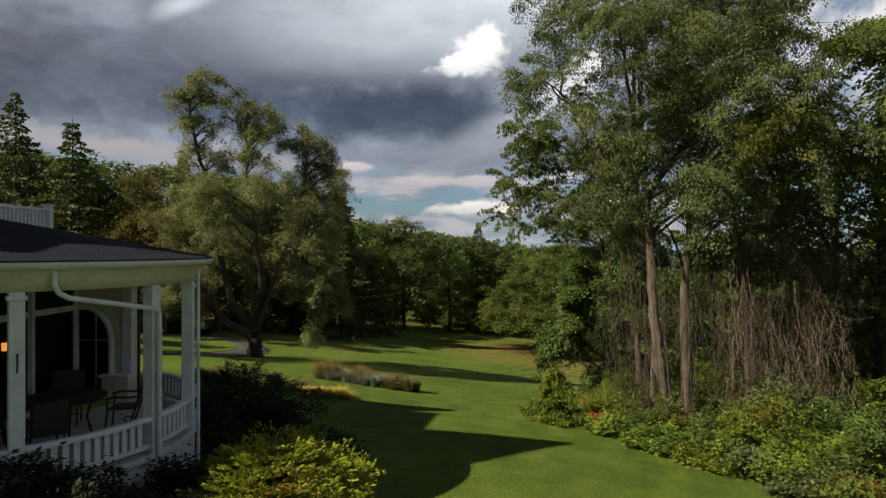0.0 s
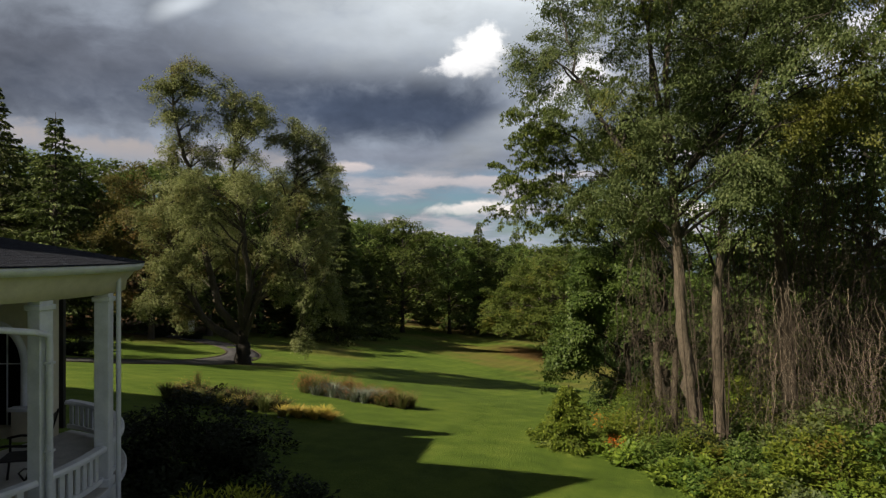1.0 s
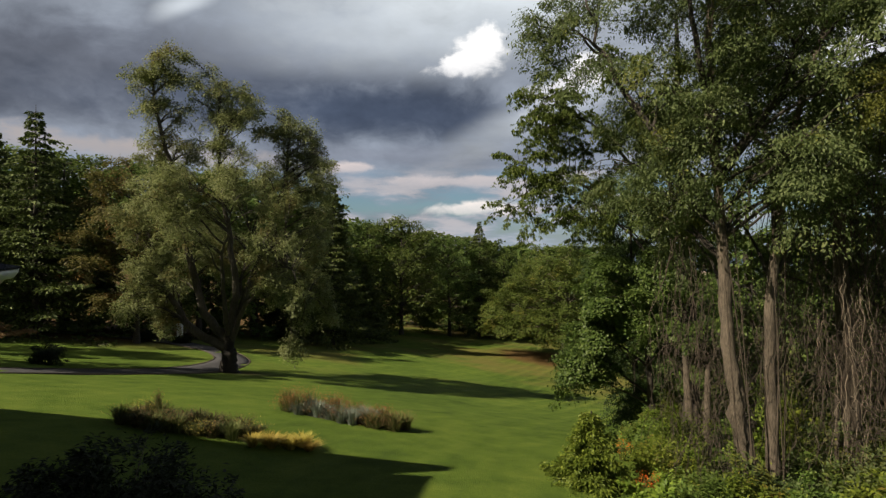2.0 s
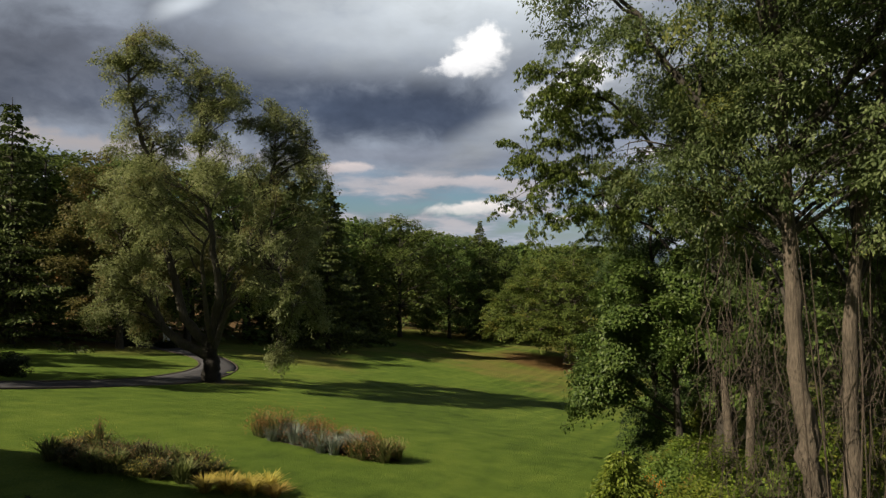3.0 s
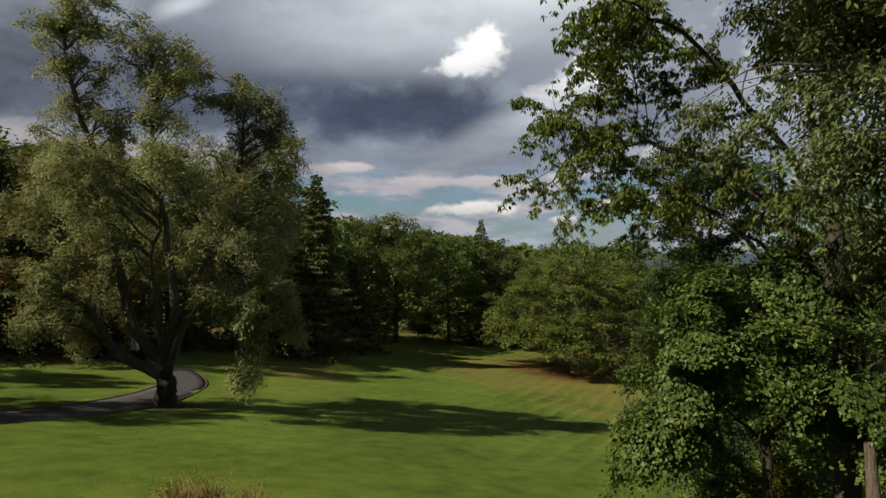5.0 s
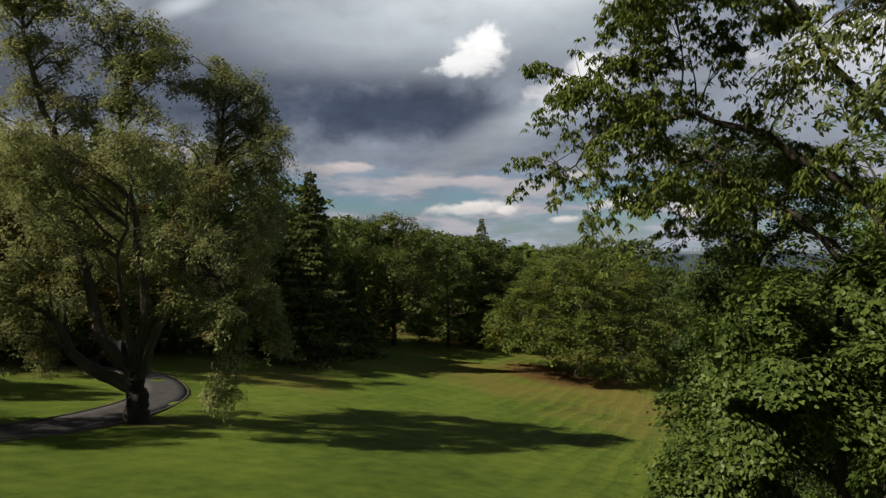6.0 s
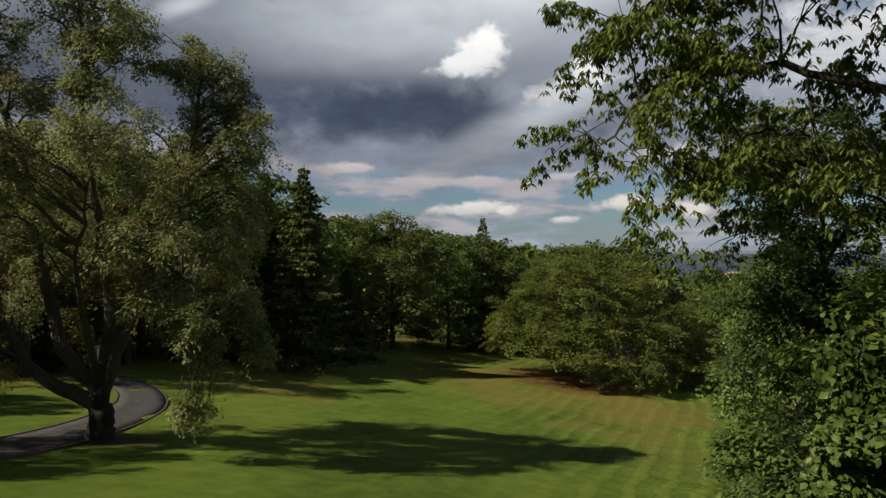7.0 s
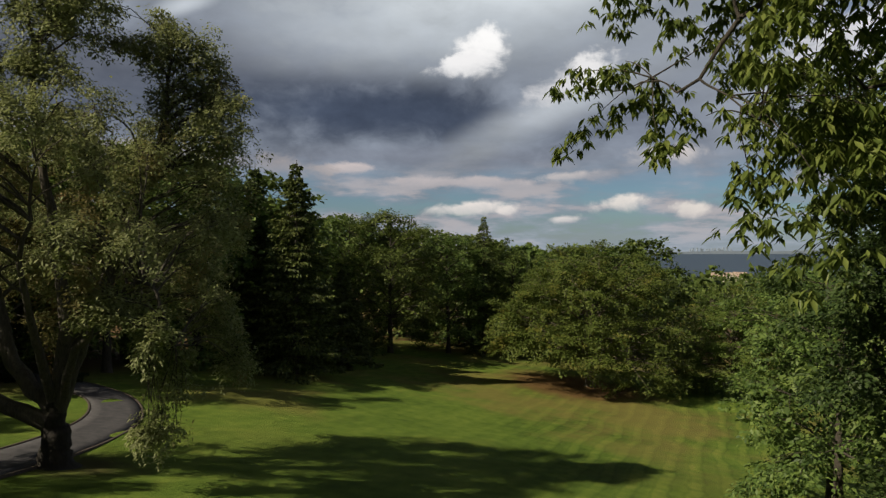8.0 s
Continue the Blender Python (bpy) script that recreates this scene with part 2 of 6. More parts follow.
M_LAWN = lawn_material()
M_BARK = bark_material("grey brown bark", (0.035, 0.028, 0.022), (0.16, 0.135, 0.105))
M_BARK_PALE = bark_material("pale furrowed bark", (0.020, 0.016, 0.012), (0.165, 0.13, 0.10), 1.9)
M_BARK_DARK = bark_material("dark bark", (0.015, 0.013, 0.011), (0.06, 0.05, 0.04))
M_VINE = bark_material("dry vine stems", (0.022, 0.017, 0.013), (0.11, 0.082, 0.062), 3)
M_VINE_PALE = bark_material("pale dead vine wood", (0.11, 0.086, 0.064), (0.42, 0.335, 0.26), 3)
M_BARK_LIMB = bark_material("grey limb bark", (0.02, 0.017, 0.014), (0.085, 0.072, 0.058))
# near-black: the crown's shade on the lawn tree's trunk is in this colour
M_BARK_SHADED = bark_material("brown bark", (0.006, 0.005, 0.0045), (0.026, 0.021, 0.017))
M_SILVER = leaf_material("silvery green leaves", (0.084, 0.098, 0.038), (0.208, 0.224, 0.094), (0.325, 0.338, 0.168), glow=0.45, autumn=(0.17, 0.12, 0.05))
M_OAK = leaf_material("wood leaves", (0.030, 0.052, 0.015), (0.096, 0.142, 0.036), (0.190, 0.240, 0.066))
M_RUSSET = leaf_material("leaves turning russet", (0.055, 0.052, 0.018), (0.13, 0.115, 0.038), (0.20, 0.175, 0.062), autumn=(0.20, 0.095, 0.03))
M_BEECH = leaf_material("olive green leaves", (0.045, 0.078, 0.017), (0.106, 0.160, 0.034), (0.178, 0.226, 0.056), autumn=(0.20, 0.19, 0.035))
M_LOCUST = leaf_material("mid green leaves", (0.038, 0.058, 0.023), (0.108, 0.145, 0.054), (0.205, 0.243, 0.108), autumn=(0.17, 0.17, 0.03))
M_CHESTNUT = leaf_material("bright toothed leaves", (0.046, 0.076, 0.019), (0.115, 0.165, 0.038), (0.21, 0.255, 0.07), 0.4)
M_MAPLE = leaf_material("fresh green leaves", (0.034, 0.062, 0.016), (0.085, 0.135, 0.032), (0.155, 0.205, 0.055), 0.42)
# M_MAPLE darkened: paints the neighbours' shade onto the second maple
M_MAPLE_SHADED = leaf_material("shade-darkened maple leaves", (0.024, 0.046, 0.016), (0.052, 0.088, 0.027), (0.095, 0.135, 0.044), 0.45)
M_SPRUCE = leaf_material("spruce needles", (0.027, 0.042, 0.014), (0.078, 0.108, 0.030), (0.155, 0.185, 0.05), 0.6, 0.15)
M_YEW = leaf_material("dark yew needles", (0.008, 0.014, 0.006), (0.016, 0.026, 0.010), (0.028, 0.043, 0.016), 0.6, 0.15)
M_GOLD = leaf_material("golden juniper sprays", (0.11, 0.16, 0.014), (0.27, 0.33, 0.03), (0.42, 0.46, 0.06), 0.6, 0.2, autumn=(0.3, 0.12, 0.02))
M_SHRUB = leaf_material("shrub leaves", (0.05, 0.078, 0.012), (0.14, 0.195, 0.028), (0.26, 0.31, 0.05), 0.45, autumn=(0.19, 0.11, 0.03))
M_ASPHALT = plain_material("asphalt", (0.038, 0.038, 0.044), (0.08, 0.078, 0.086), 0.9, 2.0, spec=0.2)
# white lowered and blued, so the colour carries some of the porch's shade
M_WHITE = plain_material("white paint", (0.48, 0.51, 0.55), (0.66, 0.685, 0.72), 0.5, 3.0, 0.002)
M_CREAM = plain_material("cream painted boards", (0.46, 0.43, 0.33), (0.60, 0.56, 0.44), 0.6, 3.0, 0.002)
M_SLATE = plain_material("roof shingles", (0.010, 0.012, 0.020), (0.042, 0.047, 0.068), 0.95, 14.0, 0.03, spec=0.12)
# near-black stands in for the unlit interior
M_ROOM_SHADE = plain_material("near-black unlit interior", (0.012, 0.011, 0.010), (0.03, 0.028, 0.025), 0.8)

# ---- builders ----


def mesh_of(name, verts, faces, mat, parent=None, smooth=False):
    """A mesh object from arrays; all faces have the same number of corners."""
    verts, faces = np.asarray(verts, np.float32), np.asarray(faces, np.int32)
    me = bpy.data.meshes.new(name)
    k = faces.shape[1]
    me.vertices.add(len(verts))
    me.vertices.foreach_set("co", verts.ravel())
    me.loops.add(faces.size)
    me.loops.foreach_set("vertex_index", faces.ravel())
    me.polygons.add(len(faces))
    me.polygons.foreach_set("loop_start", np.arange(len(faces), dtype=np.int32) * k)
    if smooth:
        me.polygons.foreach_set("use_smooth", np.ones(len(faces), bool))
    me.materials.append(mat)
    me.update(calc_edges=True)
    me.validate()
    ob = new(name, me)
    ob.parent = parent
    return ob


def part(name, bm, mat, parent=None, label="", smooth=False):
    """Links a bmesh as one mesh object under a thing."""
    me = bpy.data.meshes.new(name)
    bmesh.ops.recalc_face_normals(bm, faces=bm.faces)
    bm.to_mesh(me)
    bm.free()
    me.materials.append(mat)
    if smooth:
        me.polygons.foreach_set("use_smooth", np.ones(len(me.polygons), bool))
    ob = new(name, me)
    ob.parent = parent
    return tagged(ob, label)


def box(x0, y0, z0, x1, y1, z1, bevel=0.0, bm=None):
    bm = bm or bmesh.new()
    made = bmesh.ops.create_cube(bm, size=1.0, matrix=Matrix.LocRotScale(((x0 + x1) / 2, (y0 + y1) / 2, (z0 + z1) / 2), None, (x1 - x0, y1 - y0, z1 - z0)))
    if bevel:
        edges = list({e for v in made["verts"] for e in v.link_edges})
        bmesh.ops.bevel(bm, geom=edges, offset=bevel, segments=2, affect="EDGES", profile=0.5)
    return bm


def thing(name, at, label, category, group="", kind=""):
    ob = new(name)
    ob.location = at
    return tagged(ob, label, category, group, kind)


def unit(v):
    return v / np.maximum(np.linalg.norm(v, axis=-1, keepdims=True), 1e-9)


def tubes(runs):
    """Verts and quads of round tapering tubes: runs of (points, radii, sides)."""
    vs, fs, base = [], [], 0
    for pts, radii, sides in runs:
        pts = np.asarray(pts, float)
        n = len(pts)
        radii = np.broadcast_to(np.asarray(radii, float), (n,))
        along = unit(np.gradient(pts, axis=0))
        ref = np.array((1.0, 0.2, 0.1)) if abs(along[0, 2]) > 0.7 else np.array((0.0, 0.0, 1.0))
        a = unit(np.cross(along, ref))
        b = np.cross(along, a)
        ang = np.arange(sides) * 2 * math.pi / sides
        ring = a[:, None] * np.cos(ang)[None, :, None] + b[:, None] * np.sin(ang)[None, :, None]
        vs.append((pts[:, None] + ring * radii[:, None, None]).reshape(-1, 3))
        i, j = np.meshgrid(np.arange(n - 1), np.arange(sides), indexing="ij")
        q = np.stack([i * sides + j, i * sides + (j + 1) % sides, (i + 1) * sides + (j + 1) % sides, (i + 1) * sides + j], -1).reshape(-1, 4)
        fs.append(q + base)
        base += n * sides
    return np.concatenate(vs), np.concatenate(fs)


def bent(rng, a, b, bow=0.15, n=7, wob=0.03):
    """A bowed, slightly crooked line from a to b, sagging upwards by bow."""
    a, b = np.asarray(a, float), np.asarray(b, float)
    d = np.linalg.norm(b - a)
    t = np.linspace(0, 1, n)[:, None]
    p = a + (b - a) * t
    p[:, 2] += (4 * t * (1 - t))[:, 0] * bow * d
    off = rng.normal(0, wob * d * 1.6, (n, 3))
    off[0] = off[-1] = 0
    for _ in range(2):
        off[1:-1] = (off[:-2] + 2 * off[1:-1] + off[2:]) / 4
    return p + off


def leaf_cloud(name, rng, pts, ways, size, mat, parent, wide=0.5, face=None):
    """Folded, pointed leaves: one small two-sided blade at each point."""
    n = len(pts)
    ways = unit(ways)
    side = unit(np.cross(ways, unit(rng.normal(size=(n, 3)) if face is None else face)))
    up = np.cross(side, ways)
    s = (size * rng.uniform(0.6, 1.3, n))[:, None]
    mid = pts + ways * s * 0.45 + up * s * 0.10
    v = np.stack([pts, mid + side * s * wide * 0.5, pts + ways * s, mid - side * s * wide * 0.5], 1).reshape(-1, 3)
    k = np.arange(n)[:, None] * 4
    f = np.concatenate([k + np.array([0, 1, 2]), k + np.array([0, 2, 3])])
    return mesh_of(name, v, f, mat, parent)


def puffs(rng, clumps, per_m2, spread=0.5, flat=0.8):
    """Small leaf clusters scattered over and inside the given ellipsoids: their centres, sizes and outward ways."""
    cs, rs, outs = [], [], []
    for x, y, z, rx, ry, rz in clumps:
        n = max(5, int(per_m2 * (rx * ry + rx * rz + ry * rz)))
        d = unit(rng.normal(size=(n, 3)))
        r = rng.uniform(0.35, 1.0, n) ** 0.6
        cs.append(np.array((x, y, z)) + d * r[:, None] * np.array((rx, ry, rz)))
        rs.append(np.clip(rng.lognormal(0, 0.3, n), 0.5, 1.7) * spread)
        outs.append(d)
    return np.concatenate(cs), np.concatenate(rs), np.concatenate(outs)


def spray(rng, starts, ends, radii, outs, n, flat=0.7, trail=0.25, hang=0.35, whorl=1):
    """n leaf points on flat, drooping fans at the ends of the twigs, some further back along them; their ways and the side each leaf shows."""
    m, n = len(ends), n // whorl
    full = radii ** 2 * rng.lognormal(0, 0.45, m)
    k = rng.choice(m, n, p=full / full.sum())
    axis = outs * np.array((1, 1, 0.35)) + rng.normal(size=(m, 3)) * np.array((0.45, 0.45, 0.25))
    axis = unit(axis)
    lat = unit(np.cross(axis, np.array((0, 0, 1.0))) + 1e-6)
    up = np.cross(lat, axis)
    u = rng.uniform(-1, 1, n)
    half = np.sqrt(np.maximum(0, 1 - u ** 2)) * 0.75 + 0.12
    w = rng.normal(0, 0.55, n) * half
    h = rng.normal(0, 0.20, n) * half * flat
    off = axis[k] * (u * 1.25)[:, None] + lat[k] * w[:, None] + up[k] * h[:, None]
    off[:, 2] -= hang * (np.maximum(u + 0.4, 0) ** 1.7 + 0.5 * w ** 2)
    back = starts[k] - ends[k]
    far = np.linalg.norm(back, axis=1)
    s = rng.uniform(0, 1, n) ** 1.4 * 0.75 * (rng.uniform(0, 1, n) < trail)
    s *= np.minimum(1, 2.2 / np.maximum(far, 0.1))
    pts = ends[k] + back * s[:, None] + off * radii[k][:, None]
    face = up[k] * 0.75 + outs[k] * 0.35 + np.array((0, 0, 0.35)) + rng.normal(size=(n, 3)) * 0.36
    ways = rng.normal(size=(n, 3)) * 0.7 + axis[k] * 0.5 + lat[k] * np.sign(w)[:, None] * 0.5
    if whorl > 1:
        # several long leaves hang from each shoot's tip
        pts, face = np.repeat(pts, whorl, 0), np.repeat(face, whorl, 0)
        turn = rng.uniform(0, 6.283, len(pts))
        ways = np.stack([np.cos(turn), np.sin(turn), rng.normal(-0.45, 0.35, len(pts))], 1)
        return pts + rng.normal(0, 0.02, pts.shape), ways, np.array((0, 0, 1.0)) + ways * np.array((1, 1, 0)) + rng.normal(0, 0.3, pts.shape)
    ways -= unit(face) * (ways * unit(face)).sum(1)[:, None] * 0.8
    return pts, ways, face


def tree(name, label, base, trunk, radius, clumps, leaves, size, leaf, bark, seed, droop=0.5, puff=0.7, per_m2=0.35, wide=0.5, twig=0.02, group="", flat=0.5, bow=0.12, limb=0.3, thin=1, leaders=(), limb_bark=None, hang=0.35, whorl=1, hug=0.5):
    """A tree whose trunk, limbs and crown stand relative to its base."""
    rng = np.random.default_rng(seed)
    top = thing(name, base, label, "tree", group)
    trunk = np.asarray(trunk, float)
    t = np.linspace(0, len(trunk) - 1, len(trunk) * 4)
    line = np.stack([np.interp(t, np.arange(len(trunk)), trunk[:, i]) for i in range(3)], 1)
    for _ in range(2):
        line[1:-1] = (line[:-2] + 2 * line[1:-1] + line[2:]) / 4
    rad = radius * (1 - 0.8 * np.linspace(0, 1, len(line)) ** 0.9)
    knots = np.random.default_rng(seed + 1000)
    line[3:-1, :2] += knots.normal(0, 0.12 * min(radius, 0.3), (len(line) - 4, 2))
    rad *= knots.uniform(0.9, 1.1, len(line))
    rad[:3] *= np.array([1.5, 1.2, 1.05])
    mesh_of("trunk", *tubes([(line, rad, 12)]), bark, top, True)
    low = line[len(line) // 4, 2]
    for pts, r in leaders:
        pts = np.asarray(pts, float)
        t = np.linspace(0, len(pts) - 1, len(pts) * 4)
        more = np.stack([np.interp(t, np.arange(len(pts)), pts[:, i]) for i in range(3)], 1)
        for _ in range(2):
            more[1:-1] = (more[:-2] + 2 * more[1:-1] + more[2:]) / 4
        more[1:-1] += rng.normal(0, 0.07, (len(more) - 2, 3))
        mr = r * (1 - 0.85 * np.linspace(0, 1, len(more)))
        mesh_of("limb", *tubes([(more, mr, 9)]), limb_bark or bark, top, True)
        line, rad = np.concatenate([line, more[3:]]), np.concatenate([rad, mr[3:]])
    cs, rs, outs = puffs(rng, clumps, per_m2, puff)
    starts = cs.copy()
    fine = []
    k = 0
    for cx, cy, cz, rx, ry, rz in clumps:
        c = np.array((cx, cy, cz))
        reach = np.linalg.norm(line[:, :2] - c[:2], axis=1)
        goal = cz - 0.55 * reach
        i = int(np.argmin(np.abs(line[:, 2] - np.maximum(goal, low)) + hug * reach))
        r0 = min(rad[i] * 0.75, radius * limb)
        p = bent(rng, line[i], c, bow, 10)[[0, 1, 2, 3, 4, 6, 8, 9]]
        mesh_of("limb", *tubes([(p, np.linspace(r0, max(r0 * 0.25, twig), 8), 7)]), limb_bark or bark, top, True)
        n = max(5, int(per_m2 * (rx * ry + rx * rz + ry * rz)))
        for j in range(k, k + n):
            starts[j] = p[rng.integers(4, 8)]
            if j % thin == 0:
                q = bent(rng, starts[j], cs[j], 0.06, 5, 0.05)
                fine.append((q, np.linspace(max(twig * 1.6, 0.012), twig * 0.5, 5), 3))
        k += n
    tagged(mesh_of("twig_growth", *tubes(fine), limb_bark or bark, top), kind="stuff")
    pts, ways, face = spray(rng, starts, cs, rs, outs, leaves, flat, 0.25, hang, whorl)
    ways[:, 2] -= droop
    leaf_cloud("crown", rng, pts, ways, size, leaf, top, wide, face)
    return top


def spruce(name, label, base, height, width, seed, leaf=None, density=1.0, size=0.45, group="", bare=0.06):
    """A conifer: straight trunk, whorls of drooping boughs that carry needle sprays."""
    rng = np.random.default_rng(seed)
    top = thing(name, base, label, "conifer", group)
    mesh_of("trunk", *tubes([(np.array([(0, 0, -0.02 * height), (0, 0, height * 0.5), (0.05, 0, height)]), [height * 0.016, height * 0.009, 0.02], 8)]), M_BARK_DARK, top, True)
    runs, pts, ways = [], [], []
    z = height * bare
    while z < height * 0.985:
        f = 1 - z / height
        reach = width * (f ** 0.95) * rng.uniform(0.75, 1.15) + 0.1
        for a in rng.uniform(0, 6.283) + np.arange(7) * 0.8976 + rng.normal(0, 0.2, 7):
            r = reach * rng.uniform(0.6, 1.15)
            d = np.array((math.cos(a), math.sin(a), rng.normal(0, 0.06)))
            s = np.linspace(0, 1, 6)[:, None]
            line = d * r * s + np.array((0, 0, z + rng.uniform(-0.5, 0.5) * height * 0.026))
            line[:, 2] += r * (0.10 * s - 0.40 * s ** 1.5 + 0.20 * s ** 4)[:, 0]
            runs.append((line, np.linspace(0.0022 * height, 0.0006 * height, 6), 3))
            n = int(density * (8 + r * 22))
            u = rng.uniform(0.1, 1, n) ** 0.7
            at = np.stack([np.interp(u, s[:, 0], line[:, i]) for i in range(3)], 1)
            lat = np.array((-d[1], d[0], 0)) * (rng.normal(0, 0.34, n) * (1.15 - u) * r * 0.7)[:, None]
            pts.append(at + lat + rng.normal(0, 0.05, (n, 3)))
            w = d * 0.8 + np.sign(lat) * np.abs(np.array((-d[1], d[0], 0))) * 0.6 + rng.normal(0, 0.35, (n, 3))
            w[:, 2] -= 0.55 * u + 0.1
            ways.append(w)
        z += height * 0.021 * rng.uniform(0.8, 1.25) + 0.08
    tagged(mesh_of("bough_growth", *tubes(runs), M_BARK_DARK, top), kind="stuff")
    leaf_cloud("crown", rng, np.concatenate(pts), np.concatenate(ways), size, leaf or M_SPRUCE, top, 0.42)
    return top


# ---- ground ----
GY = (-200, -40, 0, 13, 22, 30, 50, 65, 80, 100, 120, 140, 200, 300, 900, 6000)
GZ = (1.5, 1.4, 0.9, 0.1, -0.75, -1.75, -5.5, -7.6, -9.1, -10.4, -11.4, -12.4, -17, -20.5, -25.5, -40)


def ground(x, y):
    """Height of the lawn: it falls away from the house and to the east."""
    x, y = np.asarray(x, float), np.asarray(y, float)
    base = sum(np.interp(y + d, GY, GZ) for d in (-6, -3, 0, 3, 6)) / 5
    return base - (0.073 + 0.0009 * np.clip(y, 0, 75) - 0.0008 * np.clip(y - 75, 0, 50)) * 40 * np.tanh(x / 40)


def on_ground(x, y, up=0.0):
    return (x, y, float(ground(x, y)) + up)


def build_ground():
    def axis(fine, reach):
        a = [0.0]
        while a[-1] < reach:
            a.append(a[-1] + max(fine, a[-1] * 0.055))
        return np.array(a)
    xs = axis(1.1, 5000)
    xs = np.concatenate([-xs[:0:-1], xs])
    ys = np.concatenate([-axis(2, 400)[:0:-1] , axis(1.1, 5200)])
    X, Y = np.meshgrid(xs, ys, indexing="ij")
    Z = ground(X, Y) + 0.05 * np.sin(X * 0.55 + 1) * np.sin(Y * 0.4) * (Y > 16)
    v = np.stack([X, Y, Z], -1).reshape(-1, 3)
    n = len(ys)
    i, j = np.meshgrid(np.arange(len(xs) - 1), np.arange(n - 1), indexing="ij")
    f = np.stack([i * n + j, (i + 1) * n + j, (i + 1) * n + j + 1, i * n + j + 1], -1).reshape(-1, 4)
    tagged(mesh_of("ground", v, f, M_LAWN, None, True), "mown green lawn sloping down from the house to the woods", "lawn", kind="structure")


build_ground()


def ribbon(name, centre, width, lift, mat, label, category, thick=0.05):
    """A strip that follows the ground along a smooth line."""
    c = np.asarray(centre, float)
    t = np.linspace(0, len(c) - 1, len(c) * 10)
    line = np.stack([np.interp(t, np.arange(len(c)), c[:, i]) for i in range(2)], 1)
    for _ in range(25):
        line[1:-1] = (line[:-2] + 2 * line[1:-1] + line[2:]) / 4
    side = unit(np.gradient(line, axis=0))[:, ::-1] * np.array((1, -1))
    rows = []
    for o, dz in ((-0.5, -0.15), (-0.5, lift), (-0.25, lift), (0, lift), (0.25, lift), (0.5, lift), (0.5, -0.15)):
        p = line + side * width * o
        rows.append(np.column_stack([p, ground(p[:, 0], p[:, 1]) + dz]))
    v = np.stack(rows, 1).reshape(-1, 3)
    i, j = np.meshgrid(np.arange(len(line) - 1), np.arange(6), indexing="ij")
    f = np.stack([i * 7 + j, i * 7 + j + 1, (i + 1) * 7 + j + 1, (i + 1) * 7 + j], -1).reshape(-1, 4)
    return tagged(mesh_of(name, v, f, mat), label, category, kind="structure"), line, side


DRIVE = [(-40, 20), (-28, 27), (-20.5, 36), (-17.5, 45), (-17.3, 54), (-18.5, 62), (-23, 70), (-34, 75), (-50, 76), (-80, 70)]
ribbon("road", DRIVE, 3.0, 0.04, M_ASPHALT, "grey asphalt drive curving past the big lawn tree", "drive")

M_SOIL_EDGE = plain_material("dark brick edging", (0.03, 0.024, 0.02), (0.08, 0.06, 0.05), 0.9, 6.0)
for side_off in (-1.56, 1.56):
    c = np.array(DRIVE, float)
    away = unit(np.gradient(c, axis=0))[:, ::-1] * np.array((1, -1))
    ribbon("kerb", c + away * side_off, 0.12, 0.08, M_SOIL_EDGE, "dark raised edging along the asphalt drive", "kerb")

M_SEA = plain_material("sea water", (0.040, 0.062, 0.105), (0.055, 0.080, 0.125), 0.7, 0.01, 0.0, spec=0.1)
sea = mesh_of("water", [(-5000, 700, -25), (5000, 700, -25), (5000, 5000, -25), (-5000, 5000, -25)], [(0, 1, 2, 3)], M_SEA)
tagged(sea, "flat grey blue sea reaching to the horizon", "sea", kind="structure")

# ---- trees ----


def clump_at(*rows):
    return [r if len(r) == 6 else (*r[:3], r[3], r[3], r[4]) for r in rows]


LX, LY = -15.5, 51.1
LZ = float(ground(LX, LY))


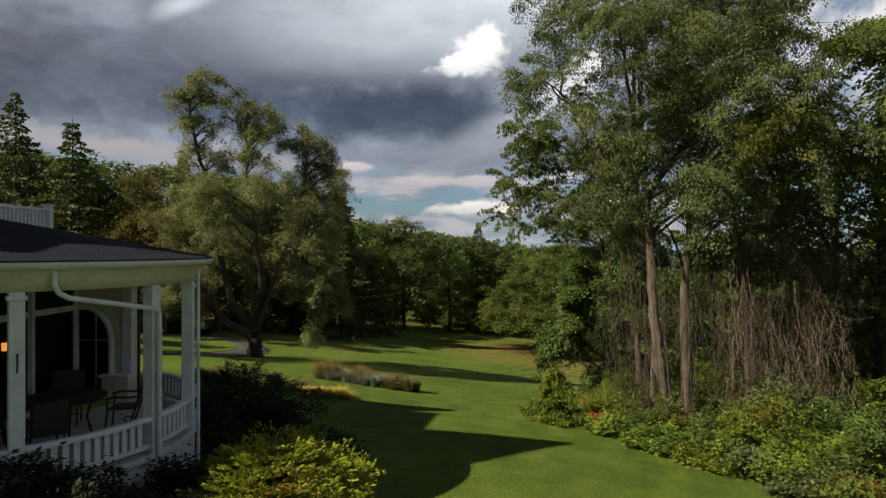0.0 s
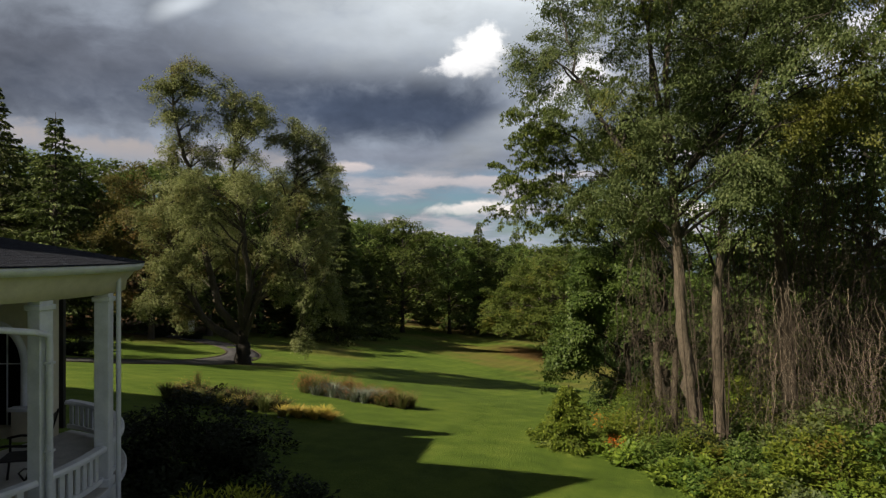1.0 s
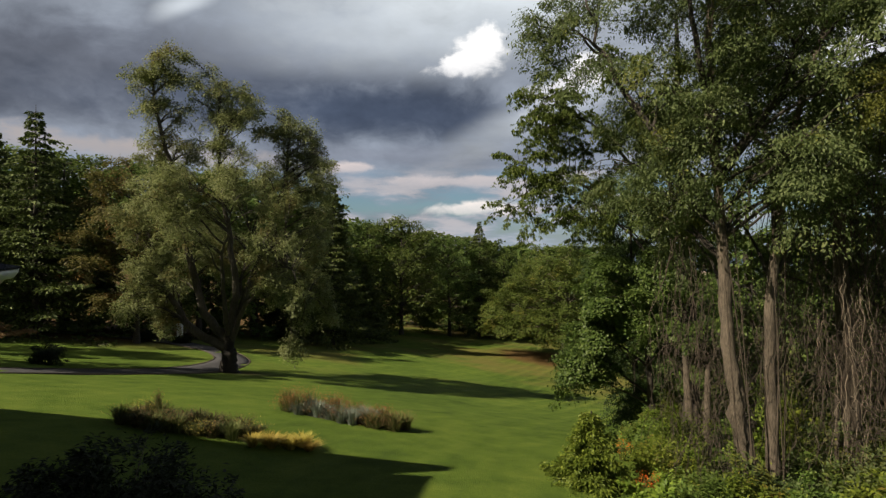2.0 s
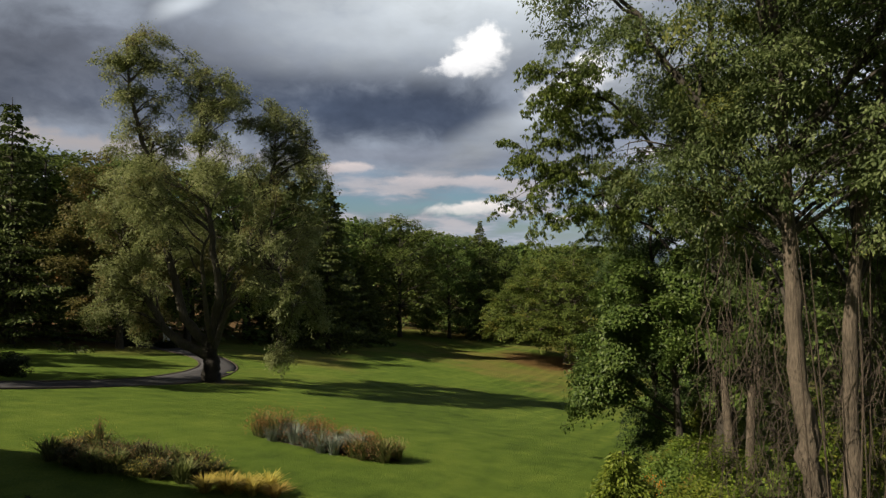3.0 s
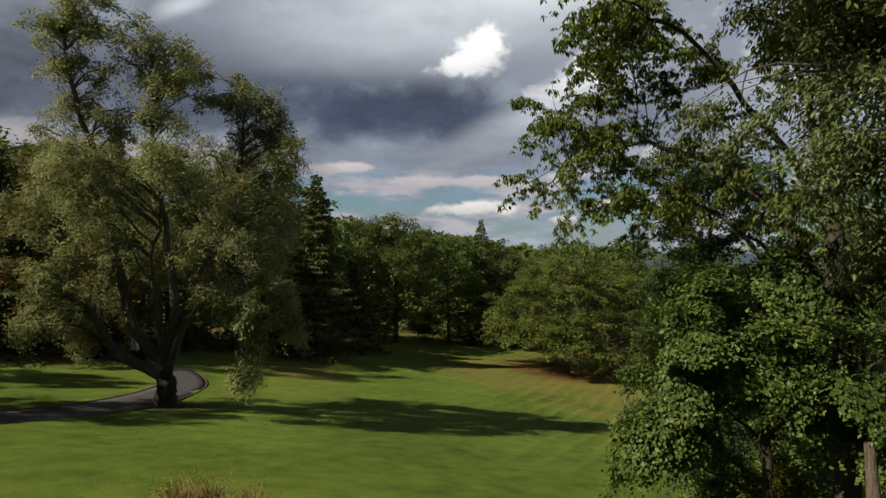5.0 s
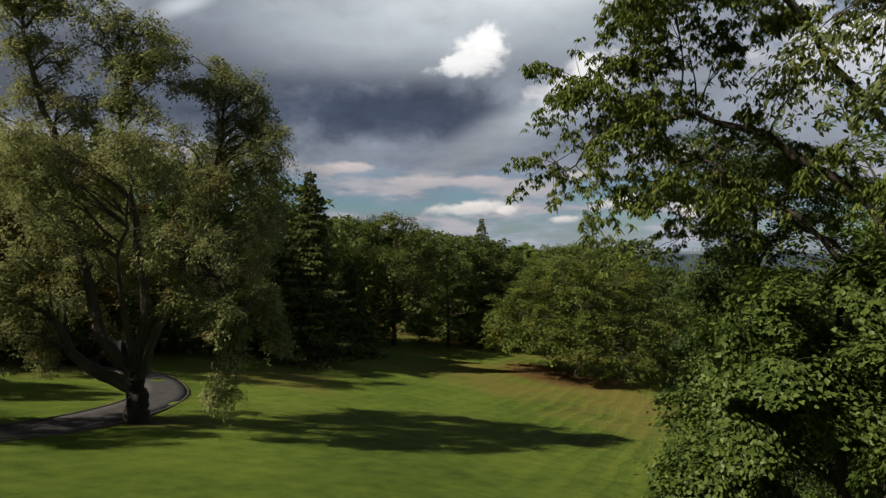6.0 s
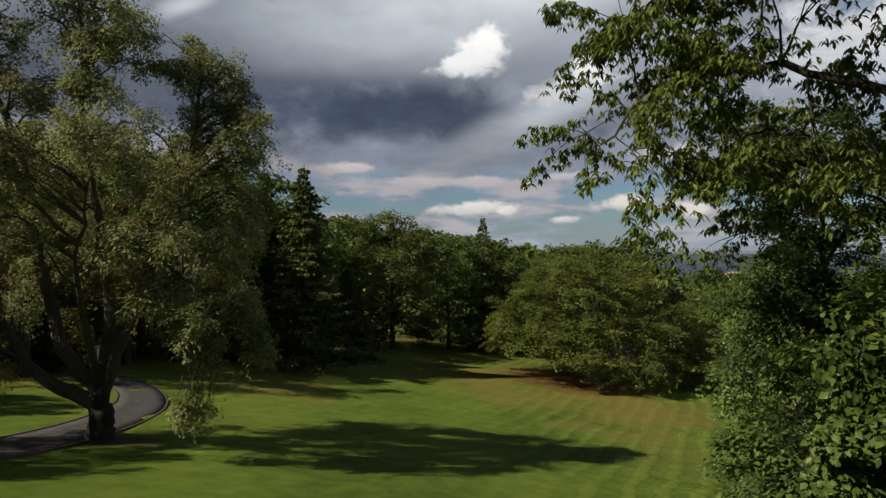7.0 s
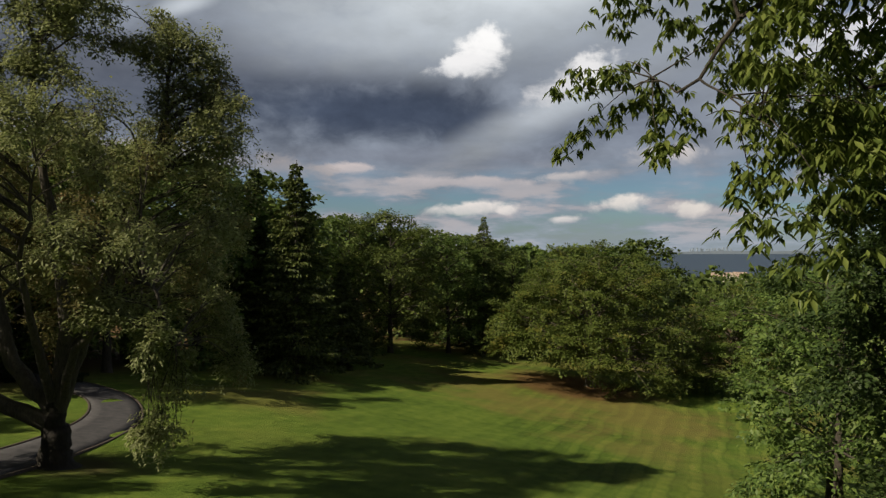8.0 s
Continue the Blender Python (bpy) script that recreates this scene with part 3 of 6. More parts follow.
def lawn_tree():
    rel = lambda x, y, z, r, rz: (x - LX, y - LY, z - LZ, r, r, rz)
    # three airy upper heads, a wide open body, hanging skirts
    heads = [rel(-19.9, 49, 18.2, 1.8, 2.0), rel(-20.3, 49, 15.9, 1.7, 1.7), rel(-18.6, 49.6, 15.2, 1.5, 1.7), rel(-18.4, 48.2, 17.4, 1.4, 1.5), rel(-19.8, 50, 13.4, 1.4, 1.2), rel(-17.6, 50.4, 12.6, 1.4, 1.1),
             rel(-16.2, 49.5, 16.6, 1.9, 1.6), rel(-14.4, 50.5, 16.2, 1.8, 1.7), rel(-16.0, 51, 14.6, 1.7, 1.4), rel(-14.0, 49, 14.2, 1.4, 1.2), rel(-15.6, 50, 12.4, 1.3, 1.0),
             rel(-12.2, 52.5, 14.2, 1.8, 1.4), rel(-10.2, 53.5, 13.6, 1.8, 1.5), rel(-11.4, 54, 12.2, 2.0, 1.4), rel(-9.4, 52.4, 11.8, 1.5, 1.3)]
    body = [rel(-20.5, 52, 10.6, 2.2, 1.6), rel(-18.0, 47, 10.2, 2.2, 1.6), rel(-17.0, 55, 10.8, 2.6, 1.8), rel(-13.8, 49.5, 10.4, 2.2, 1.5), rel(-13.0, 56, 10.6, 2.6, 1.8),
            rel(-10.2, 52, 10.4, 2.2, 2.2), rel(-9.0, 54.5, 9.4, 1.9, 1.9), rel(-14.0, 46.6, 9.0, 2.0, 1.3), rel(-11.0, 48.8, 8.0, 2.3, 1.7), rel(-18.8, 49.5, 7.6, 2.4, 1.7), rel(-21.0, 49, 8.4, 1.6, 1.5),
            rel(-16.6, 45.8, 6.8, 2.2, 1.5), rel(-19.4, 47.6, 3.6, 1.8, 1.4), rel(-16.2, 53.4, 4.4, 2.2, 1.6), rel(-13.0, 53.6, 5.0, 2.0, 1.6), rel(-18.4, 52.6, 3.6, 1.8, 1.4), rel(-18.4, 46.0, 9.0, 2.0, 1.3), rel(-16.8, 44.8, 8.6, 1.8, 1.2), rel(-20.6, 46.6, 7.0, 1.6, 1.1), rel(-20.8, 48.0, 1.4, 1.3, 1.1), rel(-20.4, 48.6, 5.0, 2.0, 1.7), rel(-18.4, 55, 6.6, 2.8, 2.0), rel(-11.4, 46.8, 5.6, 2.0, 1.7), rel(-9.4, 50.4, 6.6, 2.2, 2.2), rel(-11.0, 56, 6.8, 2.6, 2.2),
            rel(-15.2, 57.4, 5.4, 2.8, 2.0), rel(-9.6, 52.6, 4.0, 1.8, 2.2), rel(-20.2, 52.0, 2.4, 2.0, 1.8), rel(-20.8, 49.4, 2.6, 1.5, 1.6)]
    skirts = [rel(-10.6, 47.8, 2.8, 1.8, 1.7), rel(-9.4, 48.6, 0.6, 1.4, 1.7), rel(-10.4, 49.4, -1.2, 1.1, 1.3), rel(-11.8, 47.0, 3.2, 1.2, 1.0), rel(-19.6, 50.6, 0.2, 1.4, 1.4),
              rel(-8.8, 51.4, 1.2, 1.5, 1.9), rel(-12.4, 55.6, 2.4, 2.0, 1.6)]
    # each bough carries several loose sprays with gaps between them
    rng = np.random.default_rng(12)
    loose = []
    for group, part_of, spread in ((heads, 5.0, 0.42), (body, 4.0, 0.40), (skirts, 4.0, 0.40)):
        for x, y, z, r, _, rz in group:
            for _ in range(int(part_of + 1.6 * r)):
                d = unit(rng.normal(size=(1, 3)))[0] * rng.uniform(0.3, 1.0)
                q = r * rng.uniform(0.6, 1.25) * spread
                loose.append((x + d[0] * r, y + d[1] * r, z + d[2] * rz, q, q, q * 1.1))
    return tree("lawn_tree", "tall spreading silvery-green tree with forked dark trunk on the lawn", (LX, LY, LZ),
                [(0, 0, -0.2), (0.05, 0, 0.8), (0, 0, 1.7), (0.05, 0, 2.4), (0.1, 0, 3.2), (0.3, 0, 4.2)], 0.72,
                loose, 185000, 0.178, M_SILVER, M_BARK_SHADED, 11, 0.35, 0.42, 2.6, 0.42, 0.011, limb=0.085, flat=2.5, hang=0.6, hug=1.6, limb_bark=M_BARK_LIMB, leaders=[
                    ([(0, 0, 2.2), (-2.0, 0, 4.4), (-2.9, 0.2, 9), (-3.4, -0.8, 14), (-4.4, -2.0, 18), (-4.6, -2.2, 22.5)], 0.36),
                    ([(0.1, 0, 2.8), (0.7, -0.3, 6), (0.2, -0.6, 10), (-0.4, -0.6, 15), (-0.3, -1.4, 20.5)], 0.32),
                    ([(0.15, 0, 2.3), (1.3, 0.3, 6), (2.9, 0.8, 10.5), (3.8, 1.8, 14.5), (4.0, 1.8, 18)], 0.32),
                    ([(-0.1, 0, 1.7), (-2.4, -0.9, 3.2), (-4.2, -1.2, 6.4), (-4.9, -1.2, 9)], 0.38),
                    ([(0.1, 0, 2.4), (1.6, -1.2, 4.8), (3.6, -2.2, 7.4), (5.2, -2.6, 7.8), (6.2, -2.8, 5.4)], 0.2),
                    ([(0, 0, 2.6), (0.2, -1.6, 5.4), (0.6, -3.0, 8.5), (1.6, -3.6, 12)], 0.22), ([(0, 0.1, 2.6), (0.0, 2.4, 6), (0.2, 4.8, 10)], 0.24)])


lawn_tree()


def round_tree():
    rng = np.random.default_rng(5)
    cl = [(0, 0, 10, 8, 8, 6)]
    for a in np.arange(0, 6.28, 0.42):
        lift = 3.4 * max(0.0, -math.cos(a - 0.35)) ** 0.7 if math.cos(a - 0.35) < 0 else 0.0
        cl.append((math.cos(a) * 10.6, math.sin(a) * 9.4, 3.4 + lift + rng.uniform(-0.7, 0.7), 3.4, 3.4, 2.6))
        cl.append((math.cos(a + 0.2) * 10.2, math.sin(a + 0.2) * 9.2, 8.4 + rng.uniform(-1, 1), 3.2, 3.2, 2.6))
        cl.append((math.cos(a + 0.3) * 7.6, math.sin(a + 0.3) * 7.0, 13.0 + rng.uniform(-1, 1.2), 3.2, 3.2, 2.6))
    cl += [(1, 0, 17.4, 4.4, 4.4, 2.6), (-4, -1, 16.3, 3.6, 3.6, 2.5), (5.4, 1, 16.0, 3.6, 3.6, 2.5), (0, -4.5, 15.6, 3.4, 3.4, 2.4)]
    beech = tree("beech_tree", "broad round olive-green tree with foliage down to the grass", on_ground(19.8, 107), [(0, 0, -0.2), (0, 0, 4), (0.3, 0, 10), (0.5, 0, 16)], 0.6,
                 cl, 90000, 0.31, M_BEECH, M_BARK, 21, 0.2, 0.9, 0.62, 0.6, 0.03, flat=0.85, thin=3)
    copy_thing(beech, Matrix.LocRotScale(on_ground(41.0, 111.0), Euler((0, 0, 2.0)), (0.75, 0.75, 0.76)))


round_tree()

for sx, sy, h, w, sd in [(-15.0, 91, 22.6, 7.4, 31), (-20.6, 95, 22.5, 6.6, 32), (-11.8, 101, 12.0, 5.0, 33)]:
    spruce("spruce", "tall dark green spruce with drooping boughs", on_ground(sx, sy), h, w, sd, group="spruces by the lawn", density=1.2)

# wood edge beyond the lawn: a few forms, repeated
WOOD = []
for sd, h, w, skirt, leaves, blade in [(41, 22, 7.6, 0.16, 19000, 0.39), (42, 22, 7.2, 0.12, 11500, 0.47), (43, 22, 7.4, 0.07, 10000, 0.50)]:
    rng = np.random.default_rng(sd)
    cl = [(0, 0, h * 0.62, w * 0.6, w * 0.6, h * 0.22)]
    for i in range(30):
        a, f = i * 2.4, skirt + (0.93 - skirt) * i / 30
        r = w * 0.86 * math.sqrt(max(0.06, 1 - (max(f - 0.52, -0.28) / 0.45) ** 2)) * rng.uniform(0.88, 1.08)
        cl.append((math.cos(a) * r, math.sin(a) * r, h * f, w * 0.25, w * 0.25, h * 0.07))
    cl += [(w * 0.2, 0, h * 0.94, w * 0.3, w * 0.3, h * 0.05), (-w * 0.25, w * 0.1, h * 0.92, w * 0.3, w * 0.3, h * 0.05), (0, -w * 0.3, h * 0.91, w * 0.3, w * 0.3, h * 0.05)]
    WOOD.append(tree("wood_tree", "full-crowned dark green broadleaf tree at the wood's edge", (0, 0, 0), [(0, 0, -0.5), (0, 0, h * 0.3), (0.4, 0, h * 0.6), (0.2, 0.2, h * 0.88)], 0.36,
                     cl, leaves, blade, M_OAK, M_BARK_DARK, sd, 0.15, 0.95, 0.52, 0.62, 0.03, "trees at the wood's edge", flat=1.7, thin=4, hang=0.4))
    if sd == 43:
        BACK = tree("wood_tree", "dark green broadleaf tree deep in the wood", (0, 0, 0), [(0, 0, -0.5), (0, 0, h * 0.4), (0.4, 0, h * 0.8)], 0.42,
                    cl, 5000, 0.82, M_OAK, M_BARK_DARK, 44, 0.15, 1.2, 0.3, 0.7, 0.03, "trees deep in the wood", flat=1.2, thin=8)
WOOD_AT, BACK_AT = [], []
# the rounded crowns in the middle, then the edge to both sides
for x, y, sc, k in [(-7.6, 121, 1.02, 0), (-14.6, 124, 0.98, 1), (1.4, 128, 0.93, 0), (-20.5, 112, 0.95, 2), (12.5, 134, 0.86, 1), (19.5, 138, 0.85, 2), (27, 140, 0.88, 0), (34, 138, 0.8, 1), (-27, 116, 1.0, 0), (6.0, 139, 0.86, 2)]:
    WOOD_AT.append((x, y, sc, k))
for i, x in enumerate(np.arange(-42, 40, 7.0)):
    BACK_AT.append((x + 3.5, 146 + (i * 29 % 9), 0.92 + (i * 31 % 16) / 100, i + 1))
for i, (x, y) in enumerate([(-29, 80), (-36, 79), (-43, 77), (-50, 75), (-58, 72), (-66, 68), (-26, 92), (-33, 91), (-41, 89), (-49, 86), (-57, 83), (-22, 104), (-30, 104), (-76, 62), (-84, 52)]):
    (WOOD_AT if y < 81 else BACK_AT).append((x, y, 0.96 + (i * 37 % 18) / 100, i))
# the three at negative x are unseen, added to shadow drive and lawn
for i, (x, y) in enumerate([(-32.5, 37), (36, 50), (46, 66), (60, 96), (-45, 47), (-54, 57)]):
    WOOD_AT.append((x, y, (0.70, 0.72, 0.66, 0.62, 0.85, 0.85)[i], i))
for x, y, s, i in WOOD_AT:
    copy_thing(WOOD[i % 3], Matrix.LocRotScale(on_ground(x, y), Euler((0, 0, (i + x) * 1.9)), (s, s, s)))
for i, x in enumerate(range(15, 47, 6)):
    BACK_AT.append((x, 154 + (i * 23 % 12), 0.92 + 0.006 * (x - 15) + (i * 41 % 9) / 100, i))
for x, y, s, i in BACK_AT:
    copy_thing(BACK, Matrix.LocRotScale(on_ground(x, y), Euler((0, 0, i * 1.9)), (s, s, s)))
BACK.location = on_ground(-60, 96)
for k, w in enumerate(WOOD):
    w.location = on_ground((-6, 10, 26)[k], (158, 160, 162)[k])

# a tree turning brown behind the lawn tree
rng = np.random.default_rng(48)
cl = [(0, 0, 11, 4, 4, 4)]
for i in range(24):
    a, f = i * 2.4, 0.22 + 0.73 * i / 24
    r = 5.4 * math.sqrt(max(0.08, 1 - ((f - 0.55) / 0.5) ** 2)) * rng.uniform(0.85, 1.15)
    cl.append((math.cos(a) * r, math.sin(a) * r, 19 * f, 1.9, 1.9, 1.4))
tree("autumn_tree", "broad tree with foliage turning from olive to russet brown", on_ground(-31, 69), [(0, 0, -0.3), (0, 0, 6), (0.3, 0, 12), (0.2, 0.2, 17)], 0.3,
     cl, 32000, 0.25, M_RUSSET, M_BARK_DARK, 48, 0.25, 0.8, 0.8, 0.55, 0.02, flat=1.6, thin=3)

# finer trees close behind the east edge
rng = np.random.default_rng(47)
cl = [(0, 0, 8, 4, 4, 4)]
for i in range(16):
    a, f = i * 2.4, 0.12 + 0.82 * i / 16
    r = 4.2 * math.sqrt(max(0.08, 1 - ((f - 0.45) / 0.6) ** 2))
    cl.append((math.cos(a) * r, math.sin(a) * r, 15 * f, 2.2, 2.2, 1.9))
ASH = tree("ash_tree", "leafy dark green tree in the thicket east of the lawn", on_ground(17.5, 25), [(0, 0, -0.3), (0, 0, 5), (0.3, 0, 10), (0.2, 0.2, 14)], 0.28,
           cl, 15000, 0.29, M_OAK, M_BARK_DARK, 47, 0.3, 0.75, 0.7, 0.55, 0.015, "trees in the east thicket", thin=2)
for i, (x, y, sc) in enumerate([(21.5, 34, 1.35), (24, 22, 0.9), (20.6, 57, 0.95), (27, 41, 1.0), (19.8, 45.5, 1.22), (25.5, 53, 1.0), (24, 63, 0.95)]):
    copy_thing(ASH, Matrix.LocRotScale(on_ground(x, y), Euler((0, 0, i * 2.1 + 1)), (sc, sc, sc)))

FIRS = [(-40, 67, 23.0, 9.5), (-33.5, 80, 23.5, 5.0), (-47.5, 69, 26, 10.0), (7.4, 131, 23.6, 6.4)]
for i, (x, y, h, w) in enumerate(FIRS):
    spruce("fir_tree", "dark narrow fir tree rising above the wood", on_ground(x, y), h, w, 50 + i, group="firs above the wood", size=0.45, density=0.7)


def far_woods():
    """The wooded slope towards the shore, one rolling canopy of leaf tufts."""
    rng = np.random.default_rng(17)
    n = 85000
    y = 172 + 560 * rng.uniform(0, 1, n) ** 1.8
    x = rng.uniform(-0.72, 0.62, n) * (y + 40)
    bump = np.sin(x * 0.35 + 2 * np.sin(y * 0.11)) * np.sin(y * 0.31 + np.sin(x * 0.23) * 2)
    top = 21 + 3.5 * bump - np.clip((y - 240) / 60, 0, 8) + 6 * np.clip(-x / 90, -1.2, 1)
    top = np.where((x > 0.30 * y) & (y > 230), np.minimum(top, 14), top)
    z = ground(x, y) + top - rng.uniform(0, 1, n) ** 2 * 14
    ways = rng.normal(size=(n, 3)) + np.array((-0.3, -0.5, 0.4))
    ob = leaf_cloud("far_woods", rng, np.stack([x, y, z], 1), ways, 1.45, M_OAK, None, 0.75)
    tagged(ob, "distant wooded hillside of mixed green treetops", "woods", kind="stuff")


far_woods()

# trees along the east edge
def east_trees():
    bx, by = 7.3, 21.5
    bz = float(ground(bx, by))
    rel = lambda x, y, z, r, rz: (x - bx, y - by, z - bz, r, r, rz)
    cl = [rel(8, 20, 9.4, 2.2, 1.4), rel(5.6, 23, 9.8, 2.2, 1.6), rel(4.6, 24.5, 12, 2.0, 1.6), rel(8.5, 19, 12.5, 2.8, 1.8), rel(6.0, 22, 14, 2.8, 1.8), rel(9.5, 18.3, 8.4, 1.8, 1.1),
          rel(5.0, 25, 7.8, 1.6, 1.1), rel(9.9, 22, 13, 2.4, 1.8), rel(7, 23, 17, 3.2, 2.2), rel(11, 20, 10, 2.0, 1.6), rel(4.2, 26, 14.5, 2.0, 1.6), rel(9, 22, 15.5, 3, 1.8), rel(7.2, 19.9, 10.8, 1.9, 1.3), rel(6.2, 20.2, 12.6, 2.0, 1.4),
          rel(3.6, 24.6, 11.6, 1.2, 0.9), rel(8.4, 20.2, 7.4, 1.2, 0.7), rel(6.4, 21.6, 7.9, 1.3, 0.8), rel(2.8, 24.4, 11.8, 0.7, 0.6), rel(6.0, 23.4, 6.6, 1.1, 0.9), rel(9.4, 20.3, 6.8, 1.0, 0.6), rel(5.4, 21.4, 8.9, 1.2, 0.8), rel(6.9, 22.6, 6.2, 0.9, 0.7), rel(11.4, 19.0, 8.8, 1.6, 1.0), rel(10.4, 18.6, 11.6, 1.8, 1.2), rel(6.6, 20.6, 7.0, 1.1, 0.7), rel(7.7, 20.3, 6.8, 1.1, 0.7), rel(8.8, 20.2, 6.6, 1.0, 0.6), rel(7.2, 20.2, 8.4, 1.3, 0.9), rel(8.7, 19.8, 9.0, 1.3, 0.9), rel(5.5, 21.2, 7.4, 1.1, 0.7),
          rel(10.6, 17.8, 9.4, 1.6, 1.1), rel(12.0, 18.5, 8.4, 1.6, 1.1), rel(9.2, 17.4, 10.6, 1.6, 1.1),
          rel(6.2, 24.6, 7.8, 1.2, 0.9), rel(6.9, 25.4, 6.6, 1.2, 0.9), rel(7.2, 26.0, 8.4, 1.3, 0.9), rel(5.6, 24.0, 9.2, 1.2, 0.8), rel(7.6, 25.0, 5.4, 1.0, 0.8), rel(6.4, 24.2, 6.0, 0.9, 0.8), rel(7.0, 24.6, 8.8, 1.3, 0.9), rel(8.2, 25.6, 8.6, 1.5, 1.0), rel(6.4, 25.8, 9.8, 1.3, 0.9), rel(7.8, 27.0, 9.6, 1.4, 0.9), rel(8.6, 26.4, 7.2, 1.2, 0.9)]
    tree("locust_tree", "tall green tree with pale furrowed trunk hung with vines", (bx, by, bz),
         [(0.75, -0.1, -0.2), (0.5, 0, 1.2), (0.2, 0, 2.6), (-0.02, 0, 4.2), (-0.1, 0, 6.5), (-0.5, -0.1, 9.5), (-0.4, 0.2, 13), (0, 0.5, 17)], 0.26,
         cl, 205000, 0.102, M_LOCUST, M_BARK_PALE, 61, 0.75, 0.50, 1.25, 0.42, 0.009, "trees along the east edge", flat=1.1, limb_bark=M_BARK_DARK, hang=0.7, limb=0.2,
         leaders=[([(-0.1, 0, 7), (-1.6, 1.2, 9.6), (-2.6, 2.6, 12.6), (-3.0, 4.0, 15.5)], 0.12), ([(-0.3, 0, 8), (0.9, -0.9, 10.4), (1.4, -2.0, 13.4)], 0.12), ([(-0.3, 0, 9), (-1.0, -0.4, 12), (-1.2, 0.4, 15.5)], 0.11)])
    bx, by = 9.0, 21.2
    bz = float(ground(bx, by))
    cl = [rel(11.2, 23, 9, 2.0, 1.7), rel(10.8, 21.5, 12, 1.8, 1.8), rel(9.8, 24, 11.5, 2.4, 2), rel(10.8, 24, 15, 2.4, 2.0), rel(12.9, 22, 8.4, 1.6, 1.2), rel(9.6, 23.6, 7.4, 1.6, 1.0), rel(11.2, 23.6, 8.0, 1.8, 1.2), rel(10.2, 22, 9.0, 1.8, 1.1), rel(12.6, 24, 7.0, 1.8, 1.2), rel(8.2, 24.4, 8.6, 1.7, 1.4), rel(9.4, 25.6, 10.2, 2.0, 1.6), rel(8.0, 25, 6.4, 1.3, 1.0), rel(10.2, 25.2, 13.5, 2.2, 1.8), rel(8.2, 25.5, 12.0, 1.8, 1.5), rel(11.4, 26, 11, 1.9, 1.6), rel(9.5, 26, 16, 2.4, 1.8)]
    tree("locust_tree", "tall green tree with pale trunk behind hanging vines", (bx, by, bz),
         [(-0.5, 0.3, -0.2), (-0.65, 0.3, 3), (-0.7, 0.2, 6), (0, 0.3, 10), (1.5, 0.8, 14)], 0.2,
         cl, 92000, 0.115, M_LOCUST, M_BARK_PALE, 62, 0.7, 0.58, 1.2, 0.45, 0.009, "trees along the east edge", flat=1.1, limb_bark=M_BARK_DARK, hang=0.65, limb=0.25,
         leaders=[([(-0.6, 0, 6.5), (0.2, 2.0, 9.5), (0.2, 4.0, 13)], 0.1), ([(-0.3, 0.2, 8), (1.4, 1.6, 10), (2.6, 2.2, 12.5)], 0.1)])
    bx, by = 9.8, 30.0
    bz = float(ground(bx, by))
    cl = [rel(2.9, 32.4, 7.0, 1.0, 0.8), rel(3.6, 31.2, 6.2, 0.9, 0.8), rel(3.3, 32.0, 8.7, 1.2, 0.9), rel(4.7, 31.5, 7.7, 1.2, 0.8), rel(4.4, 30, 9.8, 1.4, 1.0), rel(3.9, 28.5, 10.6, 1.4, 1.1), rel(5.9, 31, 6.5, 1.2, 0.9),
          rel(5.2, 31.5, 10.8, 1.4, 1.0), rel(6.6, 30, 12.4, 1.3, 1.0), rel(8.5, 29, 15.5, 2.2, 1.6), rel(9.4, 31, 10.0, 1.6, 1.0), rel(8.6, 33, 6.8, 1.6, 1.0), rel(11.4, 28, 12.5, 2.0, 1.6), rel(8.4, 28.0, 10.2, 1.5, 1.0), rel(7.8, 28.8, 6.2, 1.3, 0.9), rel(5.4, 33.2, 8.4, 1.2, 1.0), rel(5.7, 33.4, 6.5, 0.9, 0.8), rel(6.8, 35.2, 7.4, 1.3, 1.1), rel(6.5, 34.6, 5.4, 0.9, 0.8), rel(5.6, 31.8, 9.4, 0.8, 0.5), rel(4.6, 32.4, 9.6, 1.0, 0.7), rel(5.8, 30.4, 8.8, 0.7, 0.5), rel(7.4, 31.0, 8.4, 0.8, 0.5), rel(6.6, 30.2, 9.8, 0.9, 0.6), rel(7.0, 32.0, 7.6, 0.7, 0.5)]
    tree("chestnut_tree", "tree with long toothed leaves and bare arching lower limbs", (bx, by, bz),
         [(0, 0, -0.2), (-0.1, 0, 4), (-0.4, -0.1, 9), (-0.6, 0, 13), (-0.6, 0, 17)], 0.34,
         cl, 80000, 0.138, M_CHESTNUT, M_BARK_DARK, 63, 0.75, 0.36, 3.8, 0.33, 0.007, "trees along the east edge", bow=0.05, flat=1.0, limb=0.07, hang=0.5, whorl=7, hug=1.4,
         leaders=[([(0, 0, 6.5), (-2.0, 0.5, 9.4), (-4.2, 1.2, 10.7), (-5.9, 1.8, 10.6), (-6.7, 2.2, 9.6)], 0.10), ([(-0.1, 0, 8), (-2.5, -0.4, 11.3), (-4.6, -0.8, 12.9), (-5.8, -1.4, 13.2)], 0.09),
                  ([(0, 0, 5.4), (-1.6, 1.6, 8.2), (-3.2, 3.0, 9.9), (-4.3, 3.4, 10.2)], 0.08), ([(-0.3, 0, 9), (-1.6, -0.6, 12.0), (-2.4, -0.2, 14.5)], 0.10), ([(-0.1, 0, 6), (-1.0, 2.6, 8.4), (-2.6, 5.0, 9.8)], 0.07)])
    bx, by = 9.0, 31.5
    bz = float(ground(bx, by))
